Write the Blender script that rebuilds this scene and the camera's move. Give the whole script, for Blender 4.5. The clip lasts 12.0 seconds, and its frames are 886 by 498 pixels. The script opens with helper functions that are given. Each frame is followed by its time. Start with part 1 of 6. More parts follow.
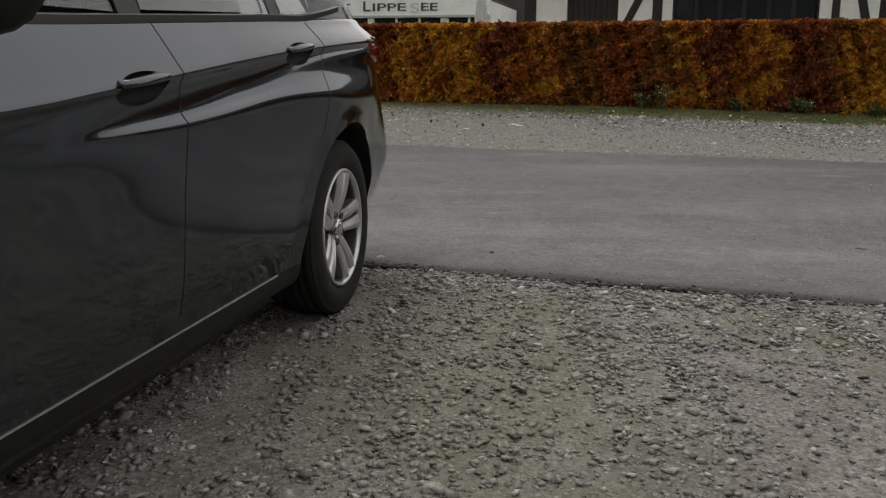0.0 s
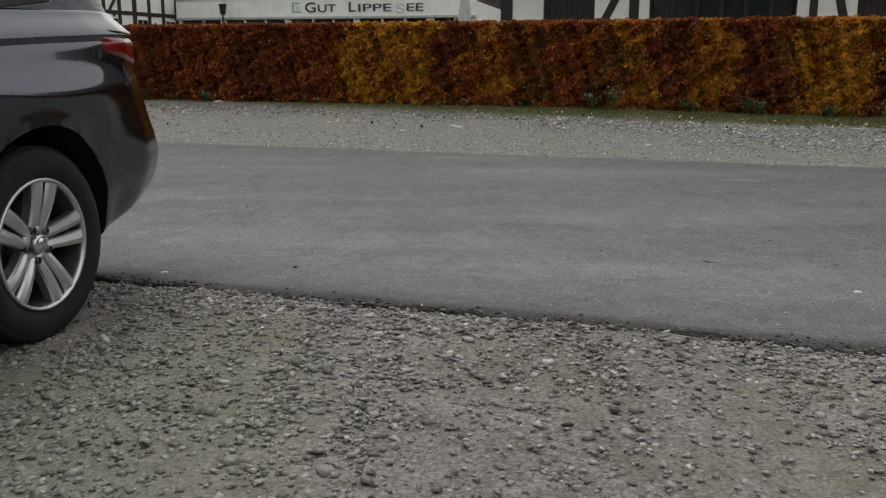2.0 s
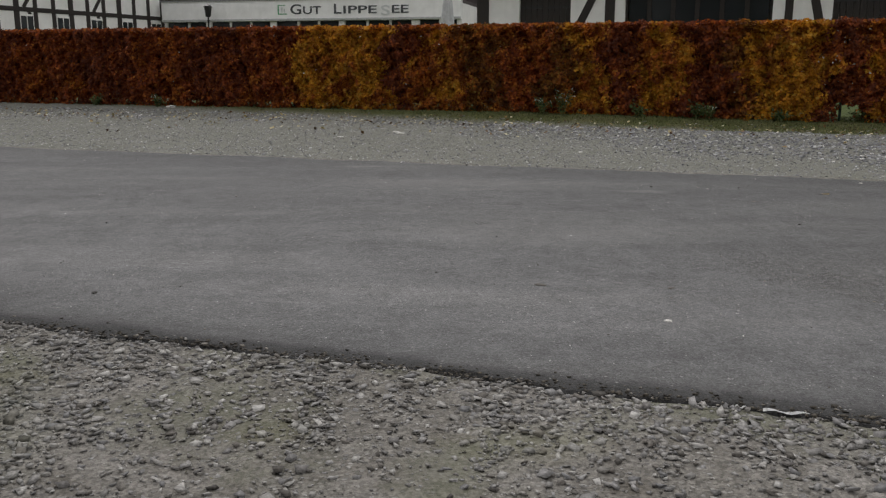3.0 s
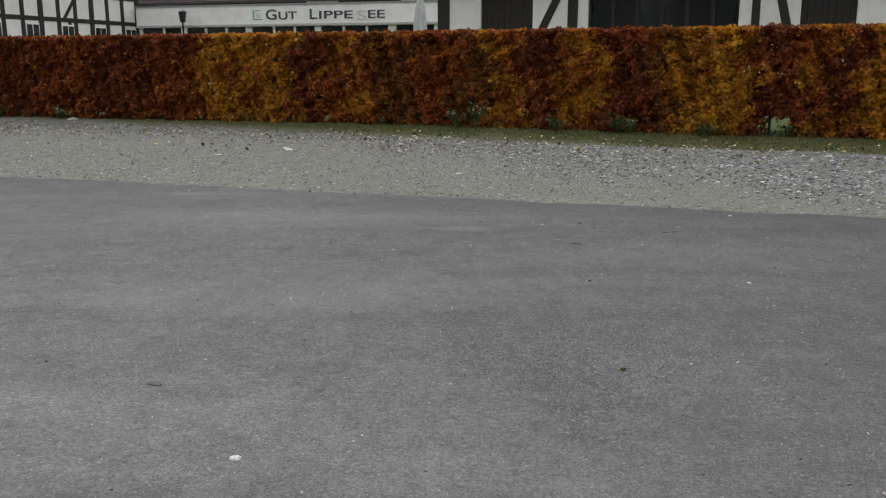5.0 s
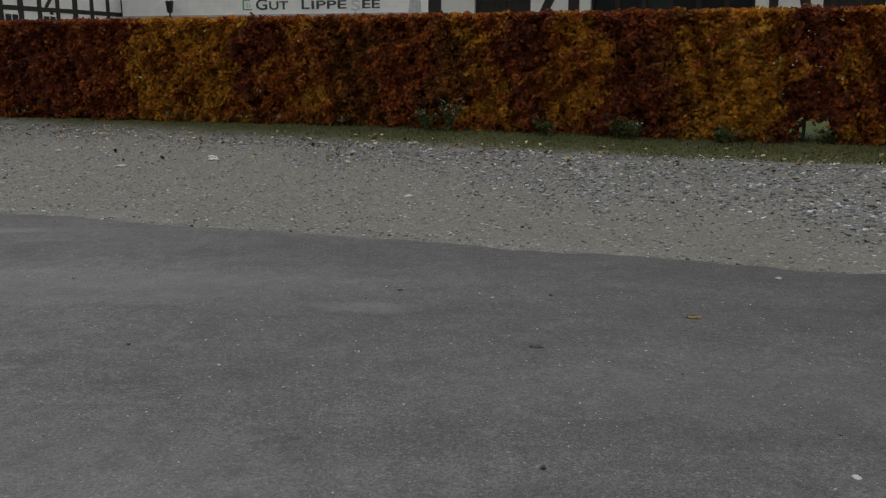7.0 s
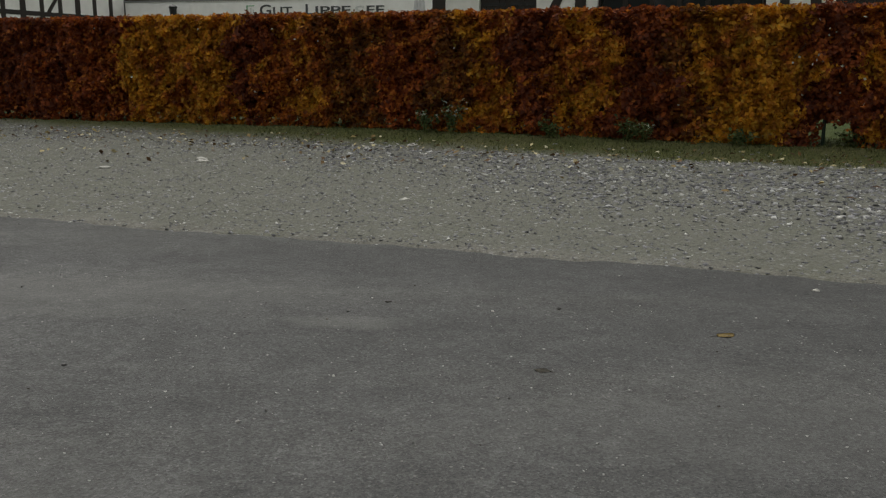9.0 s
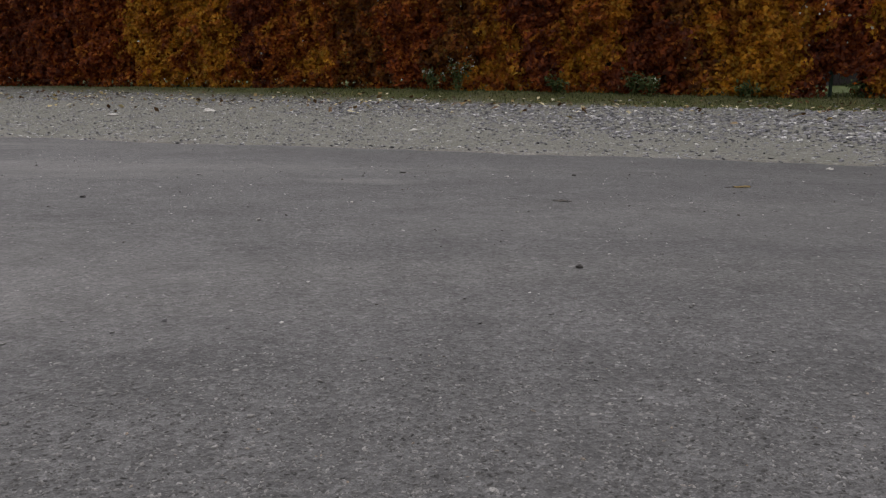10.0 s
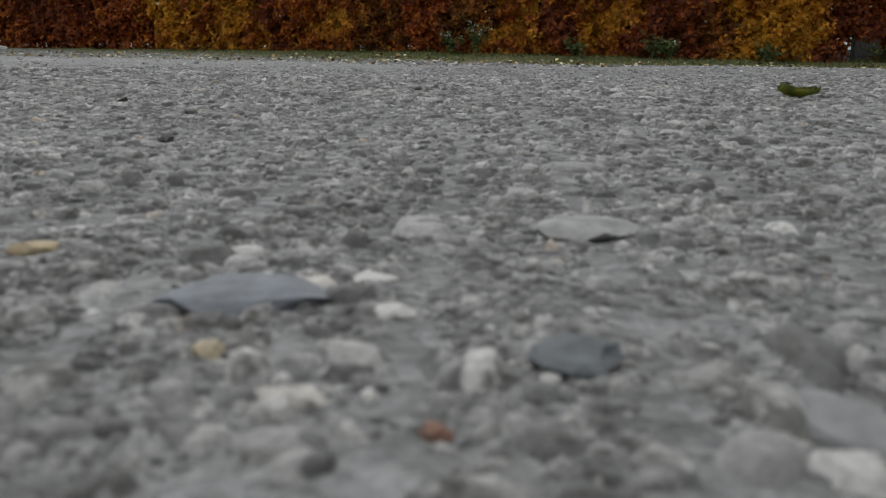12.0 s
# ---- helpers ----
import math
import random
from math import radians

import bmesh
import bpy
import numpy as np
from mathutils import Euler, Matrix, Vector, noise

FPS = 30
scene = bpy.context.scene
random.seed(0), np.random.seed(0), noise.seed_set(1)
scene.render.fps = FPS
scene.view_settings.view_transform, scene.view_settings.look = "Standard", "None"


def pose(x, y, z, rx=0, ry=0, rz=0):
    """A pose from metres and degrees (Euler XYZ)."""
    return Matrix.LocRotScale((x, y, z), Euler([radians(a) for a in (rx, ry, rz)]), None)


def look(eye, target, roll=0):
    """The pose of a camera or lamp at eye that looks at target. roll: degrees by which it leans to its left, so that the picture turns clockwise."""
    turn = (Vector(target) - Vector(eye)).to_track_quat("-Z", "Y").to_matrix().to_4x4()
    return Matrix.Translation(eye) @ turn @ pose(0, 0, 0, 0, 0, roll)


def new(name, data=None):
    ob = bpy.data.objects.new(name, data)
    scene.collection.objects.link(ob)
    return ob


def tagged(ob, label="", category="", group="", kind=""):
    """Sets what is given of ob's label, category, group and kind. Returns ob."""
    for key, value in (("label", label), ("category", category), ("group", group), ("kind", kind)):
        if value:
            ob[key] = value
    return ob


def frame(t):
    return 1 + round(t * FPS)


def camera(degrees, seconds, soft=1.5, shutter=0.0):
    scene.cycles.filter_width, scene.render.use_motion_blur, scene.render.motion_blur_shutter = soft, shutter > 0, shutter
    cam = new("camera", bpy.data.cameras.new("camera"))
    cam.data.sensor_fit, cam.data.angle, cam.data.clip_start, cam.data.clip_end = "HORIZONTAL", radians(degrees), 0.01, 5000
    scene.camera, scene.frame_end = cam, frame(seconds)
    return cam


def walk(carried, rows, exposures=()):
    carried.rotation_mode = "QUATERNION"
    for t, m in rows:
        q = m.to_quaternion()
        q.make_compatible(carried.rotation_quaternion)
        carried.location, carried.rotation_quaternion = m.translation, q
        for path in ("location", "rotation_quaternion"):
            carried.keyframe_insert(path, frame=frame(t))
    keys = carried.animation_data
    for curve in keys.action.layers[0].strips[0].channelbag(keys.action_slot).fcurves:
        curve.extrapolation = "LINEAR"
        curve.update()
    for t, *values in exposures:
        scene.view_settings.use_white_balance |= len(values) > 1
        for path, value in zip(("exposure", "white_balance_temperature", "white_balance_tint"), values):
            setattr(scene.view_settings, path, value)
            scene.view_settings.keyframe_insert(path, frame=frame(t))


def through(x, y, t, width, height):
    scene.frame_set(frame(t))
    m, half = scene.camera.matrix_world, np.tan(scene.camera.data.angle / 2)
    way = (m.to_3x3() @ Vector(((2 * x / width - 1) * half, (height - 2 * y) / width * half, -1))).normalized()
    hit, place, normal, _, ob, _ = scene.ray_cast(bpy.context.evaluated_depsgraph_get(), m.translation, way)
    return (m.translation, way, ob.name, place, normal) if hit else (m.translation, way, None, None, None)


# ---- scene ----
cam = camera(55.0, 12.0, soft=1.15)
# small fixed-focus lens: near ground goes soft
cam.data.dof.use_dof = True
cam.data.dof.focus_distance = 1.1
cam.data.dof.aperture_fstop = 42.0
PATH = [
    (0, (0.188, -0.734, 0.889), (0.174, 1.222, 0.472), 0.4),
    (0.5, (0.358, -0.643, 0.886), (0.343, 1.313, 0.47), 0.4),
    (1, (0.542, -0.554, 0.884), (0.527, 1.403, 0.469), 0.5),
    (1.5, (0.779, -0.461, 0.88), (0.763, 1.495, 0.462), 0.4),
    (2, (1.111, -0.357, 0.878), (1.093, 1.6, 0.463), 0.3),
    (2.5, (1.508, -0.251, 0.897), (1.49, 1.705, 0.483), 0.2),
    (3, (1.945, -0.137, 0.941), (1.927, 1.82, 0.528), 0.2),
    (3.5, (2.408, -0.033, 0.998), (2.389, 1.924, 0.583), 0.1),
    (5.5, (3.584, 1.368, 1.039), (3.556, 3.327, 0.638), 0.1),
    (6, (3.705, 1.959, 1.049), (3.672, 3.918, 0.644), 0.1),
    (6.5, (3.808, 2.596, 1.043), (3.772, 4.551, 0.623), 0.1),
    (7, (3.87, 3.014, 1.02), (3.832, 4.969, 0.602), 0.2),
    (9, (3.905, 3.473, 0.917), (3.856, 5.432, 0.517), 0.4),
    (9.5, (3.884, 3.414, 0.646), (3.832, 5.374, 0.251), 0.4),
    (10, (3.864, 3.362, 0.385), (3.808, 5.322, -0.009), 0.2),
    (10.5, (3.845, 3.321, 0.153), (3.79, 5.282, -0.239), 0.7),
    (10.7, (3.837, 3.307, 0.053), (3.783, 5.268, -0.338), 0.9),
    (10.8, (3.835, 3.291, 0.025), (3.779, 5.252, -0.364), 0.8),
    (11, (3.838, 3.296, 0.001), (3.76, 5.257, -0.403), 1.2),
    (11.5, (3.838, 3.295, -0.003), (3.755, 5.256, -0.408), 1.1),
    (12, (3.838, 3.295, -0.003), (3.754, 5.256, -0.408), 1.1),
]
EXPOSURES = [(0.0, -0.02, 6600, 10), (1.5, 0.06, 6450, 11), (2.5, 0.0, 6420, 11), (3.0, -0.1, 6430, 12), (3.5, -0.26, 6350, 12), (5.5, 0.32, 6300, 11), (6.0, 0.3, 6320, 12), (6.5, 0.02, 6300, 12), (7.0, -0.38, 6330, 12),
             (9.0, -0.36, 6620, 6), (9.5, -0.22, 6550, 9), (10.0, -0.06, 6430, 16), (10.5, 0.2, 6430, 14), (11.2, 0.24, 6250, 10), (12.0, 0.33, 6250, 8)]
walk(cam, [(t, look(eye, aim, roll)) for t, eye, aim, roll in PATH], EXPOSURES)

# ---- overcast autumn daylight ----
world = bpy.data.worlds.new("overcast_sky")
scene.world = world
world.use_nodes = True
_wn, _wl = world.node_tree.nodes, world.node_tree.links
_wn.clear()
_sky = _wn.new("ShaderNodeTexSky")
_sky.sky_type = "NISHITA"
_sky.sun_disc = False
_sky.sun_elevation = radians(58)
_sky.sun_rotation = radians(-25)
_sky.dust_density = 4.0
_sky.ozone_density = 1.0
_hs = _wn.new("ShaderNodeHueSaturation")
_hs.inputs["Saturation"].default_value = 0.22
_bg = _wn.new("ShaderNodeBackground")
_bg.inputs["Strength"].default_value = 0.13
_wo = _wn.new("ShaderNodeOutputWorld")
_wl.new(_sky.outputs["Color"], _hs.inputs["Color"])
_cloud = _wn.new("ShaderNodeMix")
_cloud.data_type = "RGBA"
_cloud.inputs[0].default_value = 0.75
_cloud.inputs[7].default_value = (7.42, 7.25, 7.0, 1)
_wl.new(_hs.outputs["Color"], _cloud.inputs[6])
_wl.new(_cloud.outputs[2], _bg.inputs["Color"])
_wl.new(_bg.outputs["Background"], _wo.inputs["Surface"])

sun_data = bpy.data.lights.new("sun", "SUN")
sun_data.energy = 0.85
sun_data.angle = radians(28)
sun_data.color = (1.0, 0.97, 0.93)
sun = new("sun", sun_data)
sun.matrix_world = pose(0, 0, 30, -32, 0, 25)

# ---- plan: w runs along the road, s across it; near road edge s = 2.865, far edge s = 8.74 ----
AX, AY = 0.9551, -0.2962
EDGE_NEAR, EDGE_FAR = 2.865, 8.74
HEDGE_S, HEDGE_TOP = 14.45, 1.69


def at(w, s, z=0.0):
    return Vector((AX * w - AY * s, AY * w + AX * s, z))


def ws(x, y):
    return AX * x + AY * y, -AY * x + AX * y


Z_KNOTS = ((-60, 0.0), (2.6, 0.004), (2.865, -0.004), (3.3, -0.012), (4.28, -0.031), (5.0, -0.006), (5.9, 0.015), (7.0, 0.005),
           (8.74, -0.004), (10.8, 0.0), (12.0, 0.04), (13.2, 0.1), (14.5, 0.25), (15.5, 0.28), (1200, 0.28))
_ks = np.array([k[0] for k in Z_KNOTS])
_kz = np.array([k[1] for k in Z_KNOTS])


def bank_drop(w, s):
    """The bank under the hedge sinks a little along the road."""
    return 0.06 * np.clip((np.asarray(w, dtype=float) + 1) / 4, 0, 1) * np.clip((np.asarray(s, dtype=float) - 13.2) / 0.9, 0, 1)


def height(s):
    """Height of the ground across the road: gentle camber, wheel rut, bank under the hedge."""
    s = np.asarray(s, dtype=float)
    i = np.clip(np.searchsorted(_ks, s) - 1, 0, len(_ks) - 2)
    f = np.clip((s - _ks[i]) / (_ks[i + 1] - _ks[i]), 0, 1)
    f = f * f * (3 - 2 * f)
    return _kz[i] * (1 - f) + _kz[i + 1] * f


# ---- mesh helpers ----
def mesh_np(name, verts, faces, material=None, smooth=False):
    """A mesh from arrays of places and of equal-sided faces."""
    verts, faces = np.asarray(verts, dtype=np.float32), np.asarray(faces, dtype=np.int32)
    me = bpy.data.meshes.new(name)
    n, k = faces.shape
    me.vertices.add(len(verts))
    me.vertices.foreach_set("co", verts.ravel())
    me.loops.add(n * k)
    me.loops.foreach_set("vertex_index", faces.ravel())
    me.polygons.add(n)
    me.polygons.foreach_set("loop_start", np.arange(0, n * k, k, dtype=np.int32))
    if smooth:
        me.polygons.foreach_set("use_smooth", np.ones(n, dtype=bool))
    me.update(calc_edges=True)
    if material:
        me.materials.append(material)
    return me


def part(name, bm, material, parent=None, label="", smooth=False):
    me = bpy.data.meshes.new(name)
    if smooth:
        for f in bm.faces:
            f.smooth = True
    bm.to_mesh(me)
    bm.free()
    for m in (material if isinstance(material, (list, tuple)) else [material]):
        me.materials.append(m)
    ob = new(name, me)
    if parent:
        ob.parent = parent
    if label:
        ob["label"] = label
    return ob


def thing(name, m, label, category, group="", kind=""):
    ob = new(name)
    ob.empty_display_size = 0.1
    ob.matrix_world = m
    return tagged(ob, label, category, group, kind)


def box(bm, x0, x1, y0, y1, z0, z1, bevel=0.0, m=None):
    """Adds a box, with bevelled edges if asked, and returns its vertices."""
    made = bmesh.ops.create_cube(bm, size=1)["verts"]
    bmesh.ops.transform(bm, matrix=Matrix.LocRotScale(((x0 + x1) / 2, (y0 + y1) / 2, (z0 + z1) / 2), None,
                                                      (x1 - x0, y1 - y0, z1 - z0)), verts=made)
    if m is not None:
        bmesh.ops.transform(bm, matrix=m, verts=made)
    if bevel:
        edges = {e for v in made for e in v.link_edges}
        bmesh.ops.bevel(bm, geom=list(edges), offset=bevel, segments=2, affect="EDGES", profile=0.6)
    return made


def boxed(name, dims, material, parent, bevel=0.0, m=None, label=""):
    bm = bmesh.new()
    box(bm, *dims, bevel, m)
    return part(name, bm, material, parent, label)


def lathe(bm, profile, segments=24, m=None, closed=False):
    """Turns a profile of (radius, height) round z."""
    rings = []
    for r, z in profile:
        rings.append([bm.verts.new((r * math.cos(a), r * math.sin(a), z)) for a in
                      [2 * math.pi * i / segments for i in range(segments)]])
    pairs = list(zip(rings, rings[1:])) + ([(rings[-1], rings[0])] if closed else [])
    for lo, hi in pairs:
        for i in range(segments):
            j = (i + 1) % segments
            bm.faces.new((lo[i], lo[j], hi[j], hi[i]))
    if not closed:
        for ring, flip in ((rings[0], True), (rings[-1], False)):
            bm.faces.new(list(reversed(ring)) if flip else ring)
    made = [v for ring in rings for v in ring]
    if m is not None:
        bmesh.ops.transform(bm, matrix=m, verts=made)
    return made


def tube(bm, points, radii, sides=8):
    """A tapered tube along points."""
    rings = []
    pts = [Vector(p) for p in points]
    for i, p in enumerate(pts):
        d = (pts[min(i + 1, len(pts) - 1)] - pts[max(i - 1, 0)]).normalized()
        a = d.orthogonal().normalized()
        b = d.cross(a)
        if rings:
            a = (last_a - d * last_a.dot(d)).normalized()
            b = d.cross(a)
        last_a = a
        rings.append([bm.verts.new(p + radii[i] * (a * math.cos(2 * math.pi * k / sides) + b * math.sin(2 * math.pi * k / sides)))
                      for k in range(sides)])
    for lo, hi in zip(rings, rings[1:]):
        for k in range(sides):
            bm.faces.new((lo[k], lo[(k + 1) % sides], hi[(k + 1) % sides], hi[k]))
    bm.faces.new(list(reversed(rings[0])))
    bm.faces.new(rings[-1])


# ---- materials ----
class Nodes:
    """Small builder for node materials."""

    def __init__(self, name):
        self.m = bpy.data.materials.new(name)
        self.m.use_nodes = True
        self.t = self.m.node_tree
        self.b = self.t.nodes["Principled BSDF"]
        self.out = self.t.nodes["Material Output"]
        self.pos = self.t.nodes.new("ShaderNodeNewGeometry")

    def n(self, kind, **values):
        node = self.t.nodes.new(kind)
        for key, value in values.items():
            node.inputs[key.replace("_", " ")].default_value = value
        return node

    def link(self, a, b):
        self.t.links.new(a, b)
        return self

    def coords(self, kind="world"):
        if kind == "world":
            return self.pos.outputs["Position"]
        return self.n("ShaderNodeTexCoord").outputs["Object"]

    def noise(self, scale, detail=4.0, rough=0.6, where="world", squash=None, warp=0.0):
        node = self.n("ShaderNodeTexNoise", Scale=scale, Detail=detail, Roughness=rough, Distortion=warp)
        c = self.coords(where)
        if squash:
            mp = self.n("ShaderNodeMapping", Scale=squash)
            self.link(c, mp.inputs["Vector"])
            c = mp.outputs["Vector"]
        self.link(c, node.inputs["Vector"])
        return node.outputs["Fac"]

    def ramp(self, fac, stops):
        node = self.t.nodes.new("ShaderNodeValToRGB")
        els = node.color_ramp.elements
        while len(els) < len(stops):
            els.new(0.5)
        for e, (p, c) in zip(els, stops):
            e.position = p
            e.color = (*c, 1) if isinstance(c, tuple) else (c, c, c, 1)
        self.link(fac, node.inputs["Fac"])
        return node.outputs["Color"]

    def mix(self, fac, a, b, how="MIX"):
        node = self.t.nodes.new("ShaderNodeMix")
        node.data_type, node.blend_type = "RGBA", how
        for value, slot in ((fac, 0), (a, 6), (b, 7)):
            if isinstance(value, (int, float)):
                node.inputs[slot].default_value = value if slot == 0 else (value, value, value, 1)
            elif isinstance(value, tuple):
                node.inputs[slot].default_value = (*value, 1)
            else:
                self.link(value, node.inputs[slot])
        return node.outputs[2]

    def math(self, how, a, b=0.0):
        node = self.t.nodes.new("ShaderNodeMath")
        node.operation = how
        for i, value in enumerate((a, b)):
            if isinstance(value, (int, float)):
                node.inputs[i].default_value = value
            else:
                self.link(value, node.inputs[i])
        return node.outputs[0]

    def bump(self, height, strength, distance, before=None):
        node = self.n("ShaderNodeBump", Strength=strength, Distance=distance)
        self.link(height, node.inputs["Height"])
        if before is not None:
            self.link(before, node.inputs["Normal"])
        return node.outputs["Normal"]

    def done(self, color=None, rough=0.8, metal=0.0, normal=None, specular=0.3, coat=0.0):
        for value, key in ((color, "Base Color"), (rough, "Roughness"), (metal, "Metallic"), (normal, "Normal")):
            if value is None:
                continue
            if isinstance(value, tuple):
                self.b.inputs[key].default_value = (*value, 1)
            elif isinstance(value, (int, float)):
                self.b.inputs[key].default_value = value
            else:
                self.link(value, self.b.inputs[key])
        self.b.inputs["Specular IOR Level"].default_value = specular
        self.b.inputs["Coat Weight"].default_value = coat
        return self.m


def plain(name, color, rough=0.6, metal=0.0, vary=0.15, scale=8.0, bump=0.0, specular=0.4, coat=0.0, where="world"):
    """Paint, plastic, metal: one colour with slight stains and uneven gloss."""
    k = Nodes(name)
    f = k.noise(scale, 5, 0.65, where)
    c = k.mix(k.ramp(f, [(0.3, 0.0), (0.7, 1.0)]), tuple(x * (1 - vary) for x in color), tuple(min(1, x * (1 + vary)) for x in color))
    r = k.math("ADD", rough - 0.05, k.math("MULTIPLY", k.noise(scale * 5, 3, 0.6, where), 0.1))
    nrm = k.bump(k.noise(scale * 12, 4, 0.7, where), 0.3, bump) if bump else None
    return k.done(c, r, metal, nrm, specular, coat)


def blot(k, x, y, rx, ry, ragged=1.6, scale=3.0, strength=0.6):
    """A stain with a ragged border round a place on the ground."""
    sx = k.n("ShaderNodeSeparateXYZ")
    k.link(k.pos.outputs["Position"], sx.inputs[0])
    dx = k.math("DIVIDE", k.math("SUBTRACT", sx.outputs["X"], x), rx)
    dy = k.math("DIVIDE", k.math("SUBTRACT", sx.outputs["Y"], y), ry)
    r = k.math("ADD", k.math("MULTIPLY", dx, dx), k.math("MULTIPLY", dy, dy))
    r = k.math("ADD", r, k.math("MULTIPLY", k.math("SUBTRACT", k.noise(scale, 6, 0.7), 0.5), ragged))
    return k.ramp(k.math("DIVIDE", r, 2.0), [(0.1, strength), (0.62, 0.0)])


# yellow-green moss between the stones of the yard
MOSS = ((1.48, 1.95, 0.13, 0.1), (2.15, 1.9, 0.24, 0.12), (0.55, 2.35, 0.2, 0.08))


def stone_material(name, stops, rough=0.85, moss=False):
    """Loose stones: each one takes its own tone."""
    k = Nodes(name)
    c = k.ramp(k.pos.outputs["Random Per Island"], stops)
    grain = k.ramp(k.noise(160, 3, 0.7), [(0.25, 0.6), (0.75, 1.25)])
    stain = k.ramp(k.noise(2.2, 4, 0.6), [(0.3, 0.85), (0.7, 1.1)])
    c = k.mix(1.0, k.mix(1.0, c, grain, "MULTIPLY"), stain, "MULTIPLY")
    if moss:
        c = k.mix(blot(k, 0.3, 1.6, 0.6, 1.0, strength=0.3), c, (0.25, 0.272, 0.18))
        for x, y, rx, ry in MOSS:
            c = k.mix(blot(k, x, y, rx, ry, 2.2, 9.0, 0.14), c, (0.18, 0.18, 0.08))
    return k.done(c, rough, 0, k.bump(k.noise(260, 3, 0.7), 0.5, 0.002), 0.3)


def grain_material(name, stops):
    """Mineral grains half hidden under old binder: mottled to the millimetre, pitted, with shade of pits in the colour.
    """
    k = Nodes(name)
    c = k.ramp(k.pos.outputs["Random Per Island"], stops)
    c = k.mix(1.0, c, k.ramp(k.noise(620, 5, 0.75), [(0.28, 0.42), (0.5, 0.98), (0.75, 1.55)]), "MULTIPLY")
    c = k.mix(1.0, c, k.ramp(k.noise(34, 4, 0.65, warp=0.4), [(0.36, 0.55), (0.5, 0.95), (0.68, 1.15)]), "MULTIPLY")
    # binder film, its colour blackened in patches to stand in for shaded pits
    film = k.ramp(k.noise(120, 5, 0.75, warp=0.6), [(0.5, 0.0), (0.6, 0.85)])
    c = k.mix(film, c, k.ramp(k.noise(900, 3, 0.7), [(0.3, (0.03, 0.029, 0.027)), (0.7, (0.1, 0.098, 0.093))]))
    n = k.bump(k.noise(1500, 4, 0.75), 0.7, 0.0005, k.bump(k.noise(380, 4, 0.7), 0.6, 0.0012))
    return k.done(c, k.math("ADD", 0.5, k.math("MULTIPLY", film, 0.42)), 0, n, 0.42)


def leaf_material(name, stops, through=0.4, rough=0.62, other=None):
    k = Nodes(name)
    c = k.ramp(k.pos.outputs["Random Per Island"], stops)
    if other:
        blend = k.ramp(k.noise(2.3, 4, 0.6, warp=0.5), [(0.5, 0.0), (0.6, 1.0)])
        c = k.mix(blend, c, k.ramp(k.pos.outputs["Random Per Island"], other))
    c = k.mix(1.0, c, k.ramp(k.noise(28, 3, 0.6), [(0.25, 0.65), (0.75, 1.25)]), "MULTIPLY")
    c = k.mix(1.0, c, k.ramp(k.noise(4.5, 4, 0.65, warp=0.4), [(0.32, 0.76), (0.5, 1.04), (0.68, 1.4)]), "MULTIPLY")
    k.done(c, rough, 0, None, 0.22)
    tr = k.t.nodes.new("ShaderNodeBsdfTranslucent")
    k.link(c, tr.inputs["Color"])
    mx = k.t.nodes.new("ShaderNodeMixShader")
    mx.inputs[0].default_value = through
    k.link(k.b.outputs[0], mx.inputs[1]).link(tr.outputs[0], mx.inputs[2]).link(mx.outputs[0], k.out.inputs["Surface"])
    return k.m


